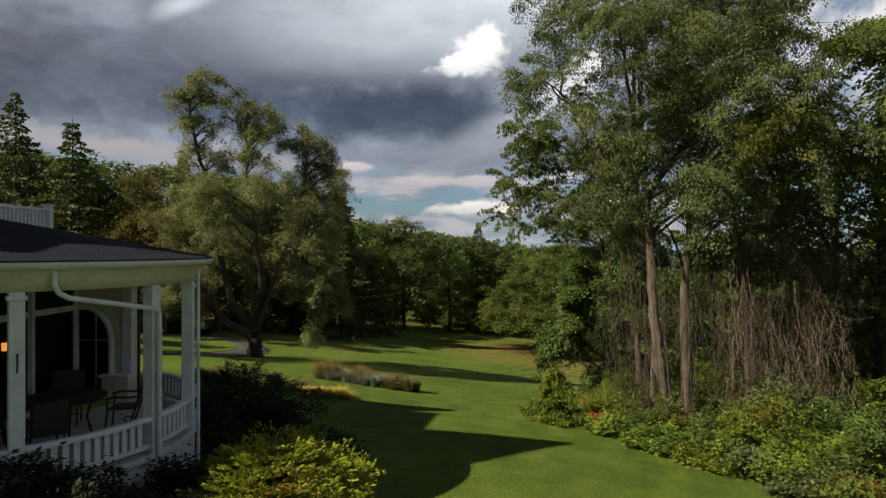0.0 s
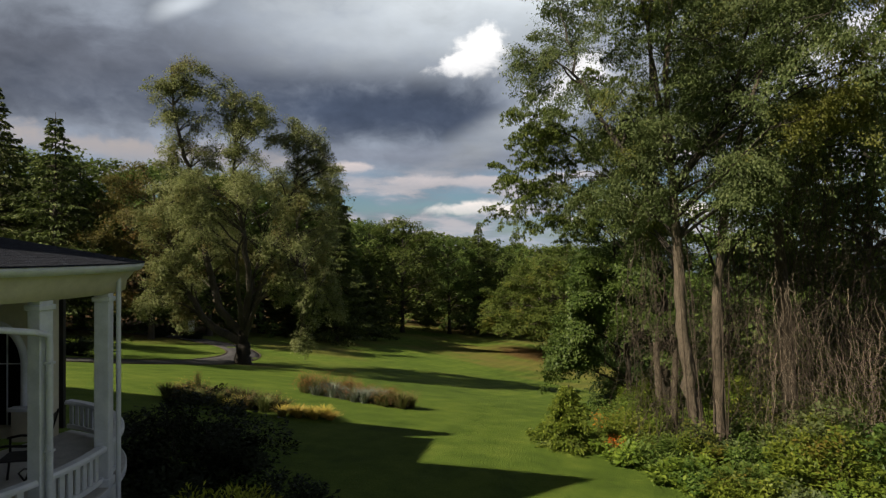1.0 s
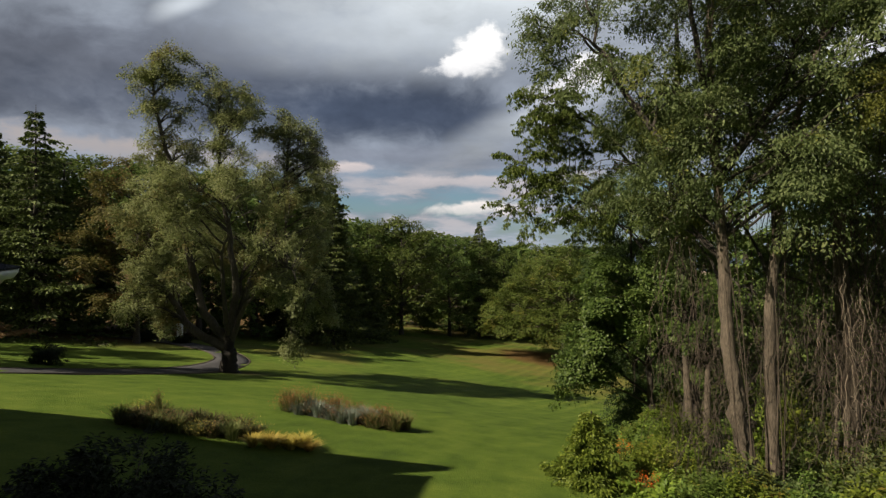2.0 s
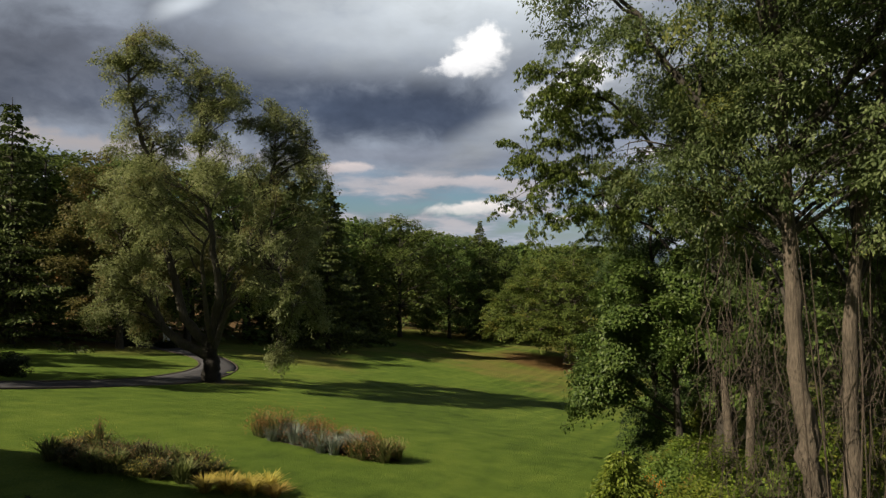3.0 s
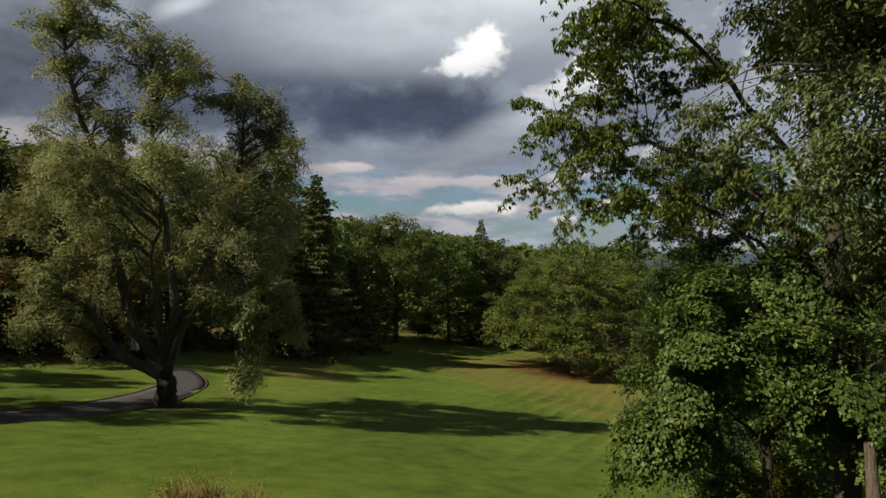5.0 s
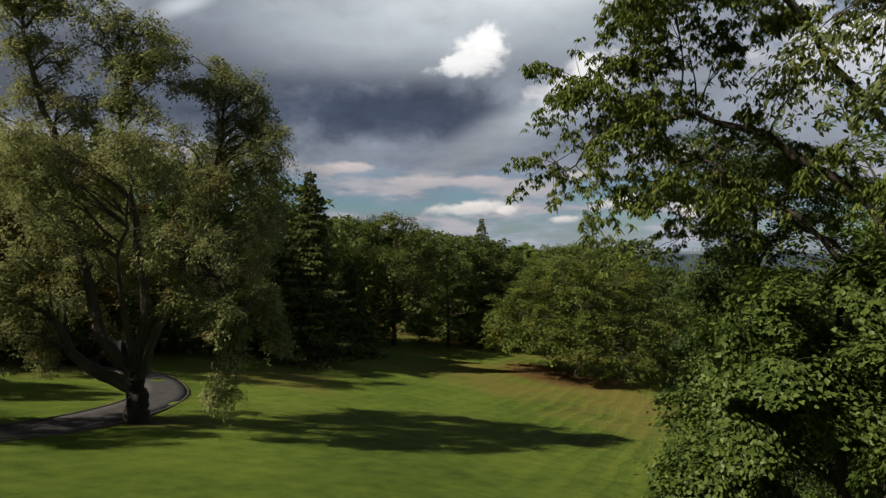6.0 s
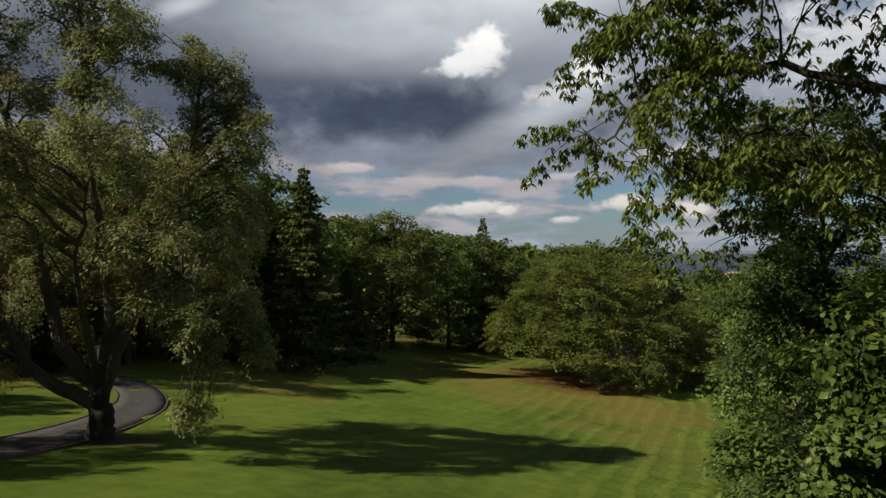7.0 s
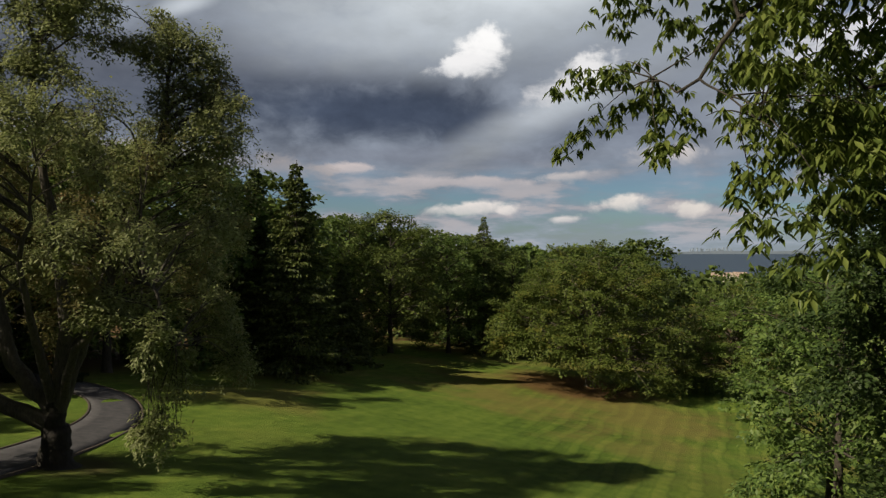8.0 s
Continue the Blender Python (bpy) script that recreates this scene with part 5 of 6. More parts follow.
def house():
    h = thing("house", (0, 0, 0), "large cream painted house with dark hipped and gabled roofs", "house")
    part("wall", box(-28, 6.4, 0, -12.5, 15.6, 4.65), M_CREAM, h)
    part("upper_wall", box(-28, 6.4, 4.653, -11.35, 15.4, 9.8), M_CREAM, h)
    part("wing_wall", box(-11.347, 10.5, 4.66, -9.7, 15.0, 5.0), M_CREAM, h)
    # unseen block, added so that its shadow covers the porch roof
    part("rear_wall", box(-28, 2.5, 0, -12.5, 6.397, 9.8), M_CREAM, h)
    part("eaves", box(-28.3, 6.2, 9.803, -11.25, 15.5, 10.0), M_WHITE, h)
    bm = bmesh.new()
    vs = [bm.verts.new(q) for q in [(-11.3, 7.3, 10.006), (-11.3, 12.5, 10.006), (-11.3, 10.0, 14.0), (-26, 7.3, 10.006), (-26, 12.5, 10.006), (-26, 10.0, 14.0)]]
    for f in [(0, 1, 2), (3, 5, 4), (0, 2, 5, 3), (1, 4, 5, 2), (0, 3, 4, 1)]:
        bm.faces.new([vs[i] for i in f])
    part("gable_roof", bm, M_SLATE, h)
    bm = bmesh.new()
    vs = [bm.verts.new(q) for q in [(-28.3, 6.2, 10.003), (-11.25, 6.2, 10.003), (-11.25, 15.5, 10.003), (-28.3, 15.5, 10.003), (-24.5, 10.85, 11.3), (-15.0, 10.85, 11.3)]]
    for f in [(0, 1, 5, 4), (1, 2, 5), (2, 3, 4, 5), (3, 0, 4)]:
        bm.faces.new([vs[i] for i in f])
    part("hip_roof", bm, M_SLATE, h)
    # unseen prism added to shape the far edge of the lawn shadow
    bm = bmesh.new()
    foot = [(-30, 15.61), (-11.97, 15.61), (-11.97, 16.1), (-18.4, 17.0), (-20.9, 18.8), (-30, 19.2)]
    low, high = [bm.verts.new((*q, 0)) for q in foot], [bm.verts.new((*q, 11.0)) for q in foot]
    bm.faces.new(high)
    for k in range(6):
        bm.faces.new((low[k], low[(k + 1) % 6], high[(k + 1) % 6], high[k]))
    part("bay_wall", bm, M_CREAM, h)
    # room behind the glazed doors, its unlit gloom painted as near-black surfaces
    part("room_floor", box(-12.49, 5.7, DECK - 0.1, -8.47, 14.2, DECK), M_ROOM_SHADE, h)
    part("room_back", box(-12.49, 5.7, DECK + 0.003, -12.3, 14.2, SOFFIT), M_ROOM_SHADE, h)
    part("room_ceiling", box(-12.49, 5.7, SOFFIT + 0.003, -8.47, 14.2, SOFFIT + 0.2), M_ROOM_SHADE, h)
    part("room_end", box(-12.297, 14.203, DECK + 0.003, -9.3, 14.3, SOFFIT), M_ROOM_SHADE, h)
    # added sheet that keeps the arched window's glass dark
    part("room_side", box(-9.3, 14.9, DECK, -7.3, 14.98, SOFFIT), M_ROOM_SHADE, h)
    part("side_wall", box(-8.46, 5.7, 0, -8.34, 7.947, SOFFIT), M_CREAM, h)
    bal = thing("balcony", (0, 0, 0), "white balcony railing with slender slats above the porch roof", "balcony")
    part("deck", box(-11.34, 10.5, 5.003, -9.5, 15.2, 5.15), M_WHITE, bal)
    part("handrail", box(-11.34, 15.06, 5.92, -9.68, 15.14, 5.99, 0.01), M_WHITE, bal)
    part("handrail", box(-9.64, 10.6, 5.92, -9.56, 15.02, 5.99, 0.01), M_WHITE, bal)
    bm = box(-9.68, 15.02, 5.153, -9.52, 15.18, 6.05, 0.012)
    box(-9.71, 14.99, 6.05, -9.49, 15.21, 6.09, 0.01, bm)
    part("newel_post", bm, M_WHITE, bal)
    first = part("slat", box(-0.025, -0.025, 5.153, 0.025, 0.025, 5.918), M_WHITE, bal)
    first.location = (-9.82, 15.1, 0)
    for i in range(1, 9):
        ob = new("slat", first.data)
        ob.parent, ob.location = bal, (-9.82 - i * 0.13, 15.1, 0)
    for i in range(32):
        ob = new("slat", first.data)
        ob.parent, ob.location = bal, (-9.6, 14.9 - i * 0.13, 0)


house()


def patio_table():
    t = thing("patio_table", (-7.0, 11.4, DECK), "round dark metal patio table on the porch", "table")
    bm = bmesh.new()
    bmesh.ops.create_cone(bm, segments=40, radius1=0.75, radius2=0.75, depth=0.035, cap_ends=True, matrix=Matrix.Translation((0, 0, 0.72)))
    part("tabletop", bm, M_IRON, t)
    for a in range(4):
        x, y = 0.5 * math.cos(a * 1.571 + 0.4), 0.5 * math.sin(a * 1.571 + 0.4)
        mesh_of("leg", *tubes([([(x, y, 0), (x * 0.8, y * 0.8, 0.35), (x, y, 0.7)], 0.022, 8)]), M_IRON, t, True)


def patio_chair(x, y, turn):
    c = thing("patio_chair", (x, y, DECK), "dark metal patio chair with woven sling back", "chair", "chairs round the patio table")
    c.rotation_euler = (0, 0, radians(turn))
    bm = box(-0.25, -0.24, 0.41, 0.25, 0.26, 0.435, 0.01)
    part("seat", bm, M_SLING, c)
    bm = box(-0.25, -0.012, 0, 0.25, 0.012, 0.56, 0.01)
    bmesh.ops.transform(bm, matrix=pose(0, 0.25, 0.45, -14), verts=bm.verts)
    part("backrest", bm, M_SLING, c)
    for sx in (-0.27, 0.27):
        mesh_of("back_post", *tubes([([(sx, 0.1, 0.0), (sx, 0.24, 0.42), (sx, 0.33, 0.75), (sx, 0.41, 1.03)], 0.017, 8)]), M_IRON, c, True)
        mesh_of("leg", *tubes([([(sx, -0.28, 0.0), (sx, -0.24, 0.4), (sx, -0.24, 0.64)], 0.017, 8)]), M_IRON, c, True)
        mesh_of("armrest", *tubes([([(sx, -0.28, 0.63), (sx, -0.1, 0.66), (sx, 0.15, 0.64), (sx, 0.3, 0.66)], 0.02, 8)]), M_IRON, c, True)
    mesh_of("rocker_base", *tubes([([(-0.27, 0.15, 0.12), (-0.1, 0, 0.2), (0.1, 0, 0.2), (0.27, 0.15, 0.12)], 0.014, 6)]), M_IRON, c, True)
    return c


patio_table()
first_chair = patio_chair(-6.15, 12.0, -75)
for x, y, turn in [(-6.55, 10.3, -140), (-7.8, 10.6, 130), (-7.5, 12.3, 20)]:
    copy_thing(first_chair, pose(x, y, DECK, 0, 0, turn))

# ---- flower beds ----
M_SAGE = leaf_material("silver blue sage", (0.09, 0.108, 0.085), (0.165, 0.19, 0.155), (0.26, 0.285, 0.25), 0.7, 0.2)
M_RUST = leaf_material("rusty seed heads", (0.12, 0.075, 0.035), (0.22, 0.13, 0.06), (0.30, 0.20, 0.10), 0.7, 0.25)
M_STRAW = leaf_material("yellow straw blades", (0.22, 0.17, 0.035), (0.40, 0.31, 0.07), (0.55, 0.46, 0.15), 0.6, 0.3)
M_OLIVE = leaf_material("dull olive perennials", (0.05, 0.062, 0.02), (0.11, 0.13, 0.04), (0.19, 0.20, 0.07), 0.7, 0.25, autumn=(0.19, 0.12, 0.045))
M_ORANGE = leaf_material("orange flowers", (0.45, 0.10, 0.015), (0.65, 0.17, 0.02), (0.8, 0.28, 0.04), 0.6, 0.3)
M_PLUME = leaf_material("orange brown plumes", (0.20, 0.085, 0.03), (0.34, 0.15, 0.06), (0.42, 0.23, 0.11), 0.7, 0.3)
M_UMBER = leaf_material("dark faded stems", (0.022, 0.026, 0.012), (0.055, 0.055, 0.024), (0.10, 0.08, 0.035), 0.7, 0.2)
M_SOIL = plain_material("dark mulch", (0.03, 0.02, 0.014), (0.07, 0.05, 0.035), 0.95, 8.0, 0.03)


def tuft(name, label, x, y, r, h, n, blade, seed, group, head=None, heads=0, lean=0.5, width=0.03):
    """Arching blades from one root, with seed heads at the tips of some."""
    rng = np.random.default_rng(seed)
    top = thing(name, on_ground(x, y), label, "plant", group)
    a = rng.uniform(0, 6.283, n)
    out = np.stack([np.cos(a), np.sin(a), 0 * a], 1)
    root = out * (rng.uniform(0, 0.35, n) * r)[:, None]
    hh = h * rng.uniform(0.55, 1.1, n)
    reach = r * rng.uniform(0.15, 1.0, n) * lean * 2
    pts = [root + out * (reach * f ** 1.6)[:, None] + np.array((0, 0, 1.0)) * (hh * (1.55 * f - 0.55 * f ** 2.2))[:, None] for f in (0, 0.4, 0.75, 1.0)]
    side = np.stack([-np.sin(a), np.cos(a), 0 * a], 1) * width
    v = np.stack([pts[0] - side * 0.5, pts[0] + side * 0.5, pts[1] - side * 0.6, pts[1] + side * 0.6, pts[2] - side * 0.45, pts[2] + side * 0.45, pts[3] - side * 0.08, pts[3] + side * 0.08], 1).reshape(-1, 3)
    k = np.arange(n)[:, None] * 8
    f = np.concatenate([k + np.array(q) for q in ((0, 1, 3, 2), (2, 3, 5, 4), (4, 5, 7, 6))])
    tagged(mesh_of("blade_growth", v, f, blade, top), kind="stuff")
    if head:
        m = heads
        i = rng.integers(0, n, m)
        p = pts[3][i] + rng.normal(0, 0.06, (m, 3)) * np.array((1, 1, 1.4))
        tagged(leaf_cloud("seed_growth", rng, p, rng.normal(size=(m, 3)) + np.array((0, 0, 1.2)), 0.06, head, top, 0.3), kind="stuff")
    return top


def bed(name, centre, half_long, half_wide, turn, label):
    bm = bmesh.new()
    n = 28
    c = bm.verts.new((centre[0], centre[1], float(ground(*centre)) + 0.05))
    rim = []
    for k in range(n):
        a = 2 * math.pi * k / n
        r = 1 + 0.12 * math.sin(3 * a + 1)
        u, w = half_long * r * math.cos(a), half_wide * r * math.sin(a)
        x, y = centre[0] + u * math.cos(turn) - w * math.sin(turn), centre[1] + u * math.sin(turn) + w * math.cos(turn)
        rim.append(bm.verts.new((x, y, float(ground(x, y)) + 0.045)))
    for k in range(n):
        bm.faces.new((c, rim[k], rim[(k + 1) % n]))
    tagged(part(name, bm, M_SOIL), label, "flower bed", kind="structure")


def flower_beds():
    rng = np.random.default_rng(44)
    bed("ground_bed", (-3.7, 29.4), 2.6, 0.6, -0.46, "mulched bed of tall grasses in the lawn")
    for i in range(64):
        f = (i + 0.5) / 64
        u, w = -2.55 + 5.2 * f, rng.uniform(-0.95, 0.95) * (1 - 0.6 * abs(2 * f - 1) ** 2)
        x, y = -3.7 + u * 0.897 + w * 0.443, 29.4 - u * 0.443 + w * 0.897
        if 0.12 < f < 0.78 and w < 0.45 and i % 5:
            tuft("grass_clump", "silvery blue sage clump in the grass bed", x, y, 0.45, rng.uniform(0.25, 0.62), 130, M_SAGE, 300 + i, "clumps in the grass bed", M_SAGE, 80, 0.5, 0.02)
        elif f > 0.8:
            tuft("grass_clump", "olive green grass clump at the end of the bed", x, y, 0.45, rng.uniform(0.25, 0.6), 130, M_OLIVE, 300 + i, "clumps in the grass bed", M_RUST, 120, 0.5, 0.02)
        else:
            tuft("grass_clump", "tall grass clump with rusty orange plumes", x, y, 0.45, rng.uniform(0.35, 0.9), 110, M_OLIVE, 300 + i, "clumps in the grass bed", M_PLUME, 200, 0.55, 0.012)
    bed("ground_bed", (-7.7, 24.7), 2.0, 0.6, -0.24, "mulched bed of dark perennials in the lawn")
    for i in range(34):
        f = (i + 0.5) / 34
        u, w = -2.2 + 4.3 * f, rng.uniform(-0.75, 0.75)
        x, y = -7.7 + u * 0.97 + w * 0.24, 24.7 - u * 0.24 + w * 0.97
        head = (M_RUST, M_OLIVE, M_STRAW, M_RUST)[int(rng.integers(0, 4))] if f < 0.4 or i % 3 == 0 else M_OLIVE
        tuft("perennial_clump", "low dark perennial with faded brown seed heads", x, y, 0.45, rng.uniform(0.2, 0.55), 140, M_UMBER if i % 2 else M_OLIVE, 340 + i, "clumps in the perennial bed", head, 170, 0.5, 0.03)
    tuft("flower_clump", "upright orange flowering plant in the perennial bed", -8.9, 25.6, 0.25, 0.85, 90, M_OLIVE, 380, "", M_RUST, 160, 0.2, 0.02)
    for i in range(7):
        x, y = -5.2 + i * 0.26, 23.25 + (i % 2) * 0.4 + i * 0.03
        tuft("golden_grass", "mound of arching yellow grass at the end of the bed", x, y, 0.32, rng.uniform(0.26, 0.40), 210, M_STRAW, 390 + i, "yellow grass mounds", None, 0, 0.8, 0.018)
    tuft("flower_clump", "small orange-red flowering plant at the shrub border", 5.3, 21.6, 0.3, 0.5, 60, M_OLIVE, 399, "", M_ORANGE, 220, 0.4, 0.02)
    tuft("flower_clump", "loose orange-red flowering plant beside the thicket", 6.0, 26.2, 0.35, 0.6, 70, M_OLIVE, 398, "", M_ORANGE, 200, 0.4, 0.02)


flower_beds()


# ---- vines ----
def vines():
    rng = np.random.default_rng(90)
    runs = []
    for i in range(300):
        if i < 250:
            x, y = rng.uniform(9.0, 13.8), rng.uniform(20.6, 23.2)
            z1, z0 = rng.uniform(5.0, 9.0), rng.uniform(-0.9, 3.6)
        else:
            x, y = rng.choice([6.4, 6.8, 7.6, 8.4, 8.9]) + rng.normal(0, 0.2), rng.uniform(21.6, 23.4)
            z1, z0 = rng.uniform(3.2, 6.8), rng.uniform(-0.8, 2.4)
        n = 16
        t = np.linspace(0, 1, n)
        drift = np.cumsum(rng.normal(0, 0.075, (n, 3)), axis=0)
        p = np.stack([x + drift[:, 0] + 0.25 * np.sin(t * rng.uniform(2, 9) + i), y + drift[:, 1], z1 + (z0 - z1) * t + drift[:, 2]], 1)
        if rng.uniform() < 0.5:
            p[-5:, 2] += np.array((0.05, 0.2, 0.4, 0.5, 0.4)) * rng.uniform(0.4, 2.0)
            p[-5:, 0] += np.array((0.05, 0.2, 0.45, 0.7, 1.0)) * rng.choice((-1, 1)) * rng.uniform(0.3, 1.2)
        runs.append((p, np.linspace(rng.uniform(0.004, 0.013), 0.004, n), 4))
    for i in range(60):
        # thin stems hanging round the pale trunks
        x = rng.choice([6.1, 6.6, 7.2, 7.7, 8.3, 8.8]) + rng.normal(0, 0.3)
        y = rng.uniform(21.3, 22.4)
        z1, z0 = rng.uniform(1.2, 6.6) * rng.uniform(0.5, 1), rng.uniform(-1.6, 2.6)
        n = 14
        t = np.linspace(0, 1, n)
        drift = np.cumsum(rng.normal(0, 0.06, (n, 3)), axis=0)
        p = np.stack([x + drift[:, 0] + 0.15 * np.sin(t * rng.uniform(2, 9) + i), y + drift[:, 1], z1 + (min(z0, z1 - 0.8) - z1) * t + drift[:, 2]], 1)
        runs.append((p, np.linspace(rng.uniform(0.005, 0.014), 0.004, n), 4))
    for x, y, lean in ((7.75, 21.2, -0.10), (7.55, 21.25, -0.08), (7.9, 21.3, -0.12), (8.35, 21.3, -0.02), (8.5, 21.25, -0.03), (8.6, 21.4, -0.02)):
        # stems that climb the trunks
        t = np.linspace(0, 1, 18)
        wind = rng.uniform(0, 6.283) + t * rng.uniform(1.5, 4)
        p = np.stack([x + lean * 6.5 * t + 0.10 * np.sin(wind), y - 0.14 + 0.05 * np.cos(wind), -1.4 + 7.4 * t], 1)
        runs.append((p, np.linspace(rng.uniform(0.018, 0.03), 0.008, 18), 5))
    for i in range(26):
        kx, ky, kz = rng.uniform(5.8, 9.6), rng.uniform(21.2, 22.2), rng.uniform(-0.6, 3.2)
        for j in range(20):
            a = np.array((kx, ky, kz)) + rng.normal(0, 0.35, 3)
            w = rng.normal(size=3) * np.array((0.4, 0.3, 0.5)) - np.array((0, 0, 0.5))
            runs.append((bent(rng, a, a + w, rng.uniform(-0.6, 0.6), 7, 0.06), np.linspace(rng.uniform(0.005, 0.011), 0.003, 7), 3))
    pale = []
    for i in range(230):
        # bleached stems: they hang, sweep out and curl up again at the tips
        x, y = 9.2 + 4.2 * rng.uniform(0, 1) ** 0.8, rng.uniform(20.0, 21.4)
        z1 = rng.uniform(0.8, 4.8) - 0.30 * (x - 9.3)
        n = 12
        t = np.linspace(0, 1, n)
        drift = np.cumsum(rng.normal(0, 0.055, (n, 3)), axis=0) * np.array((1, 0.5, 0.8))
        sweep, fall, curl = rng.normal(0.35, 0.4), rng.uniform(0.7, 2.8), rng.uniform(0, 0.7) * (rng.uniform() < 0.4)
        p = np.stack([x + sweep * t ** 1.6 + drift[:, 0], y + drift[:, 1], z1 - fall * t + curl * np.maximum(t - 0.7, 0) * 4 + drift[:, 2]], 1)
        pale.append((p, np.linspace(rng.uniform(0.003, 0.010), 0.0025, n), 4))
    for i in range(18):
        # loose knots of dead twigs caught in the curtain
        kx, ky, kz = rng.uniform(9.6, 13.4), rng.uniform(20.4, 21.8), 0.6 + rng.uniform(0, 1) * (3.6 - 0.55 * abs(rng.normal(0, 1.5)))
        for j in range(24):
            a = np.array((kx, ky, kz)) + rng.normal(0, 0.42, 3)
            w = rng.normal(size=3) * np.array((0.5, 0.3, 0.6)) - np.array((0, 0, 0.5))
            runs.append((bent(rng, a, a + w, rng.uniform(-0.6, 0.6), 7, 0.06), np.linspace(rng.uniform(0.006, 0.014), 0.003, 7), 3))
    ob = mesh_of("vine_curtain", *tubes(runs), M_VINE)
    tagged(ob, "curtain of dry brown vines hanging from the trees", "vines", kind="stuff")
    tagged(mesh_of("vine_stems", *tubes(pale), M_VINE_PALE, None, True), "bleached twisted vine stems tangled in the curtain", "vines", kind="stuff")
    for x, y, r, h, lean in [(8.75, 27.4, 0.15, 3.7, -0.2), (9.2, 27.3, 0.14, 3.4, 0.1), (11.4, 22.9, 0.24, 8.0, -0.4), (10.1, 21.6, 0.07, 3.0, 0.05)]:
        z = float(ground(x, y))
        ob = mesh_of("tree_trunk", *tubes([([(0, 0, -0.3), (lean * 0.2, 0, h * 0.3), (lean * 0.7, 0.05, h * 0.7), (lean, 0.1, h)], [r * 1.2, r, r * 0.85, r * 0.6], 10)]), M_BARK_PALE, None, True)
        ob.location = (x, y, z)
        tagged(ob, "bare pale tree trunk standing among the vines", "tree trunk", "trunks among the vines")


vines()


# ---- thicket behind the vines, drive pillar, far shore ----
for i, (x, y, r, h) in enumerate([(11.5, 25.0, 1.6, 3.2), (13.8, 24.0, 1.7, 3.6), (15.5, 22.0, 1.6, 3.0), (14.6, 26.6, 1.8, 4.0), (10.6, 33.5, 1.6, 2.4), (7.5, 25.8, 0.9, 1.9), (6.3, 23.4, 0.7, 1.2), (12.5, 29.5, 1.8, 3.4), (16.5, 18.5, 1.6, 2.4)]):
    shrub("thicket_shrub", "tall tangled shrub in the thicket behind the vines", x, y, r, h, 7000 if r < 1 else 5200, 0.10 if r < 1 else 0.17, M_SHRUB, 500 + i, "shrubs in the thicket", per=2.5, puff=0.35)
for i, (x, y, r, h) in enumerate([(-23.8, 43.5, 1.0, 1.4), (-28.0, 73.0, 1.3, 1.1), (-31.5, 72.0, 1.6, 1.4)]):
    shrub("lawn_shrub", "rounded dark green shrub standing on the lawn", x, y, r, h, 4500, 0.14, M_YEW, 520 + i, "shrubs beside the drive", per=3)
tree("ornamental_tree", "low spreading rust-brown ornamental tree beside the drive", on_ground(-24.0, 38.5), [(0, 0, -0.2), (0.05, 0, 0.6), (0, 0.05, 1.2), (0.1, 0, 1.7)], 0.26,
     [(0, 0, 2.1, 1.4, 1.4, 0.5), (1.1, 0.2, 1.8, 1.0, 1.0, 0.4), (-1.1, -0.2, 1.8, 1.0, 1.0, 0.4), (0.2, -1.1, 1.7, 1.0, 1.0, 0.4)], 9000, 0.13, M_RUST, M_BARK_DARK, 530, 0.5, 0.35, 3.0, 0.5, 0.01)

pillar = thing("gate_pillar", on_ground(-29.4, 75.6), "small white stone gate pillar beside the drive", "pillar")
part("shaft", box(-0.26, -0.26, -0.2, 0.26, 0.26, 1.75, 0.02), M_WHITE, pillar)
part("cap", box(-0.34, -0.34, 1.753, 0.34, 0.34, 1.92, 0.03), M_WHITE, pillar)

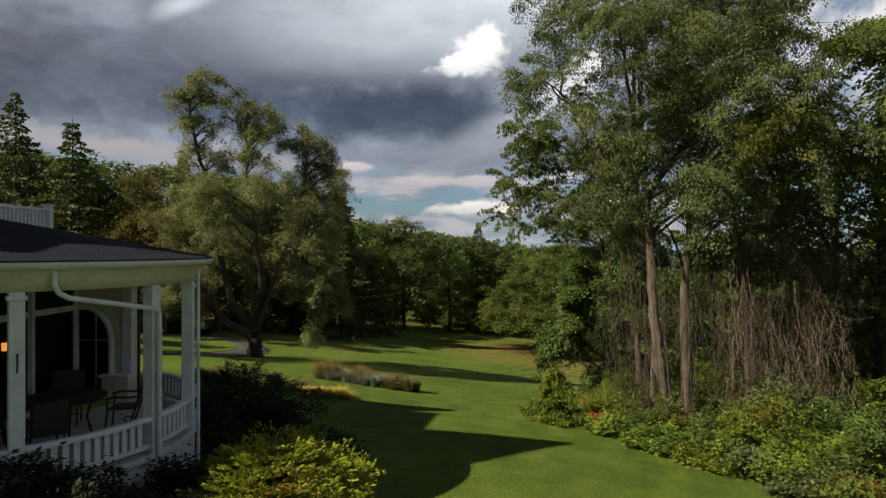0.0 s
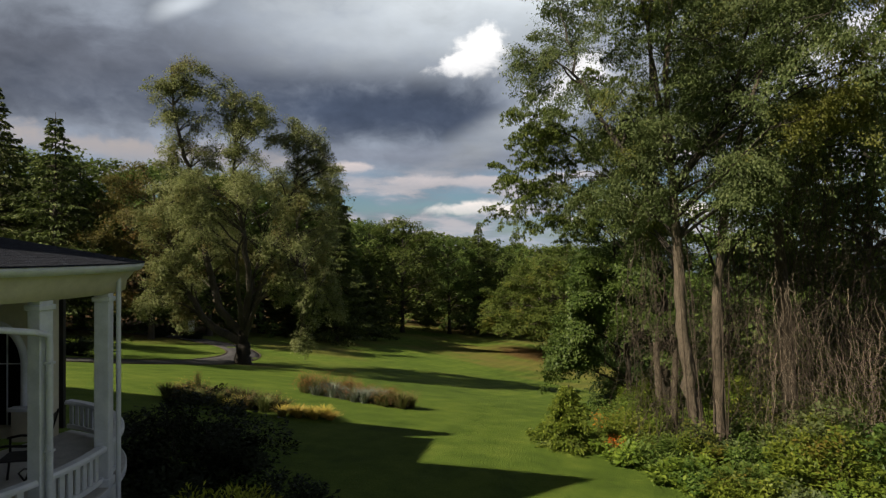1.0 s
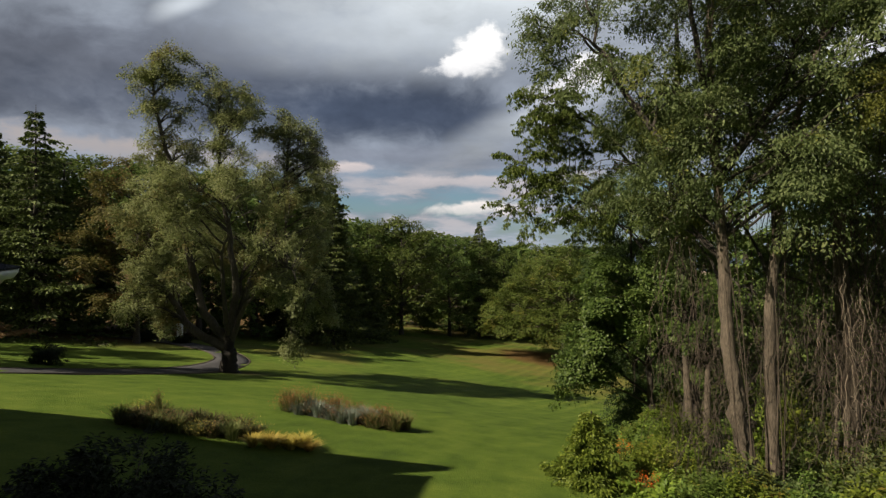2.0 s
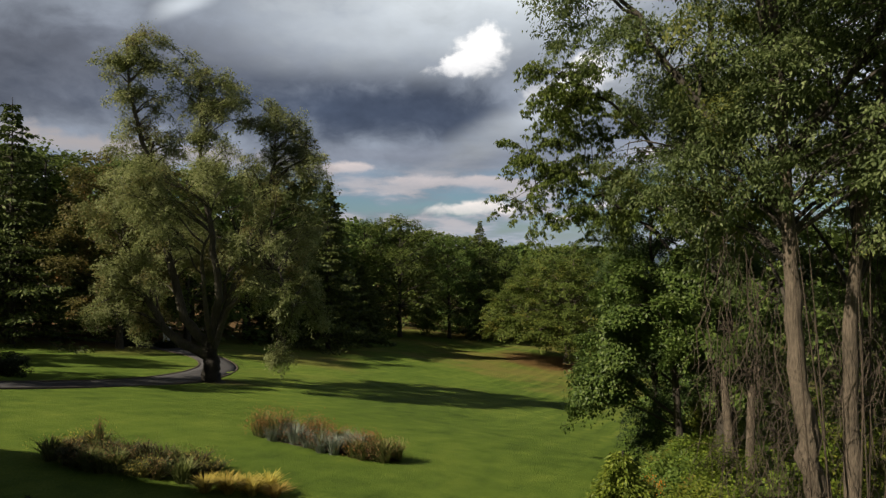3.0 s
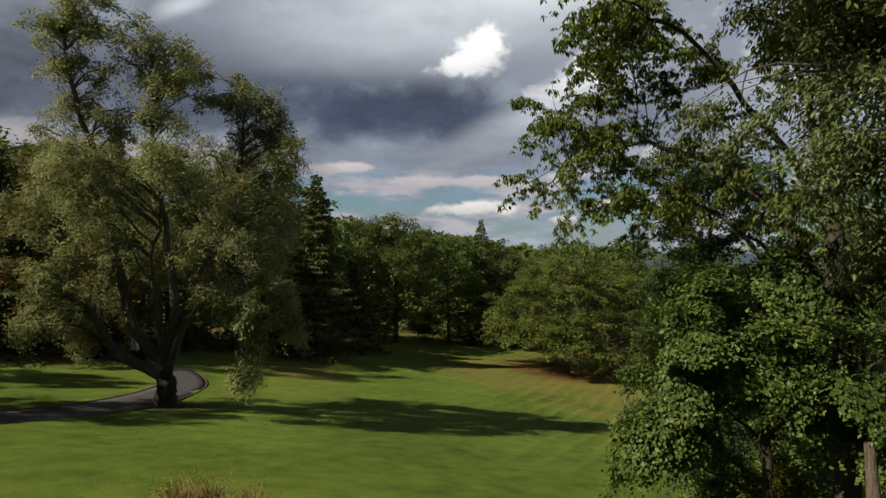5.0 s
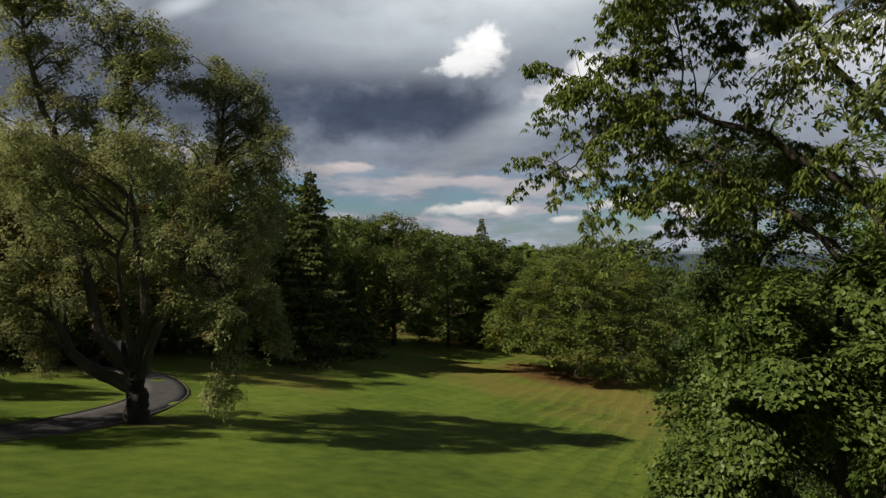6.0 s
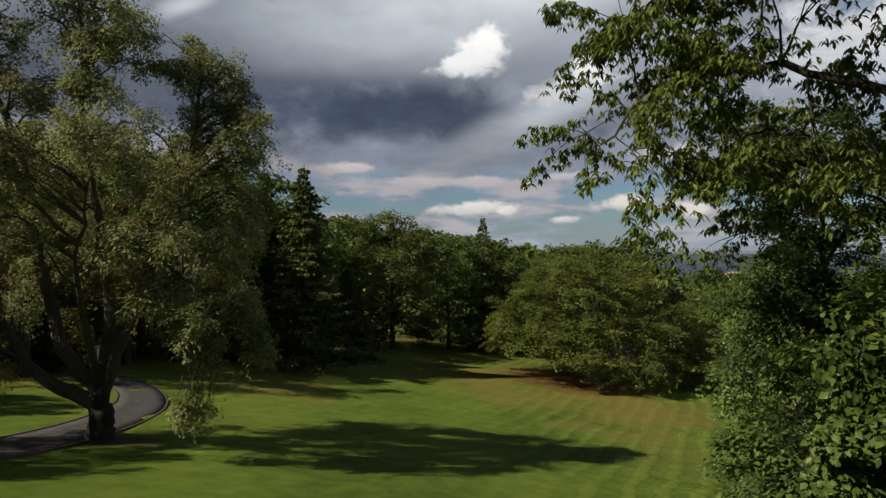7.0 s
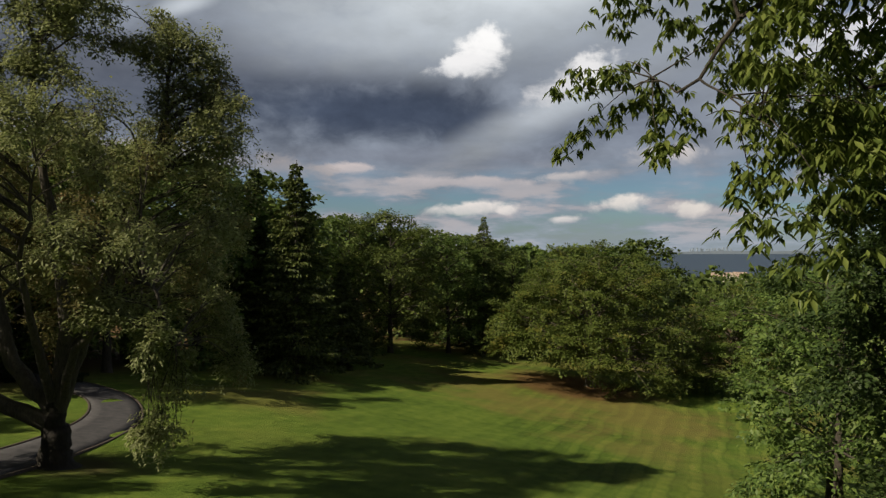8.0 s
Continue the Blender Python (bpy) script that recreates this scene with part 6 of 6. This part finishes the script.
M_TOWN = plain_material("pale town walls", (0.5, 0.46, 0.42), (0.68, 0.64, 0.6), 0.8, 0.2)
M_TILE = plain_material("terracotta roofs", (0.30, 0.22, 0.18), (0.42, 0.33, 0.28), 0.8, 0.2)
rng = np.random.default_rng(66)
for i in range(11):
    y = 640 + rng.uniform(0, 60)
    x = (0.418 + 0.05 * rng.uniform(0, 1)) * y
    w, d, h = rng.uniform(4, 8), 8.0, rng.uniform(1.5, 3.5)
    b = thing("shore_house", (x, y, -23.5), "tiny pale house in the far shore town", "house", "houses of the shore town")
    part("wall", box(-w / 2, -d / 2, -4, w / 2, d / 2, h), M_TOWN, b)
    bm = bmesh.new()
    vs = [bm.verts.new(q) for q in [(-w / 2 - 0.4, -d / 2 - 0.4, h), (w / 2 + 0.4, -d / 2 - 0.4, h), (w / 2 + 0.4, d / 2 + 0.4, h), (-w / 2 - 0.4, d / 2 + 0.4, h), (-w / 2, 0, h + 2.6), (w / 2, 0, h + 2.6)]]
    for f in [(0, 1, 5, 4), (2, 3, 4, 5), (1, 2, 5), (3, 0, 4), (0, 3, 2, 1)]:
        bm.faces.new([vs[k] for k in f])
    part("roof", bm, M_TILE, b)


def far_shore():
    """A low hazy coast with a few towers on the horizon."""
    rng = np.random.default_rng(67)
    xs = np.linspace(-3000, 3800, 240)
    tops = -25 + 26 + 5 * np.sin(xs * 0.0021 + 0.6) + 3 * np.sin(xs * 0.0093) + rng.uniform(-1, 1, 240)
    bm = bmesh.new()
    rows = [(bm.verts.new((x, 4900, -26)), bm.verts.new((x, 4900, z)), bm.verts.new((x, 4960, z)), bm.verts.new((x, 4960, -26))) for x, z in zip(xs, tops)]
    for a, b in zip(rows, rows[1:]):
        for k in range(3):
            bm.faces.new((a[k], b[k], b[k + 1], a[k + 1]))
    for k in range(14):
        x, w, h = 1950 + k * 24 + rng.uniform(-8, 8), rng.uniform(6, 12), rng.uniform(6, 26)
        box(x, 4930, -10, x + w, 4945, 4 + h, 0, bm)
    # the distance haze is painted into the coast's base colour
    m, g = material("hazy blue coast")
    finish(g, g.mix(g.noise(g.n("ShaderNodeNewGeometry").outputs["Position"], 0.01, 4), (0.20, 0.25, 0.32, 1), (0.28, 0.33, 0.40, 1)), 0.95)
    tagged(part("backdrop", bm, m), "hazy blue coast with low towers on the horizon", "coast", kind="structure")


far_shore()
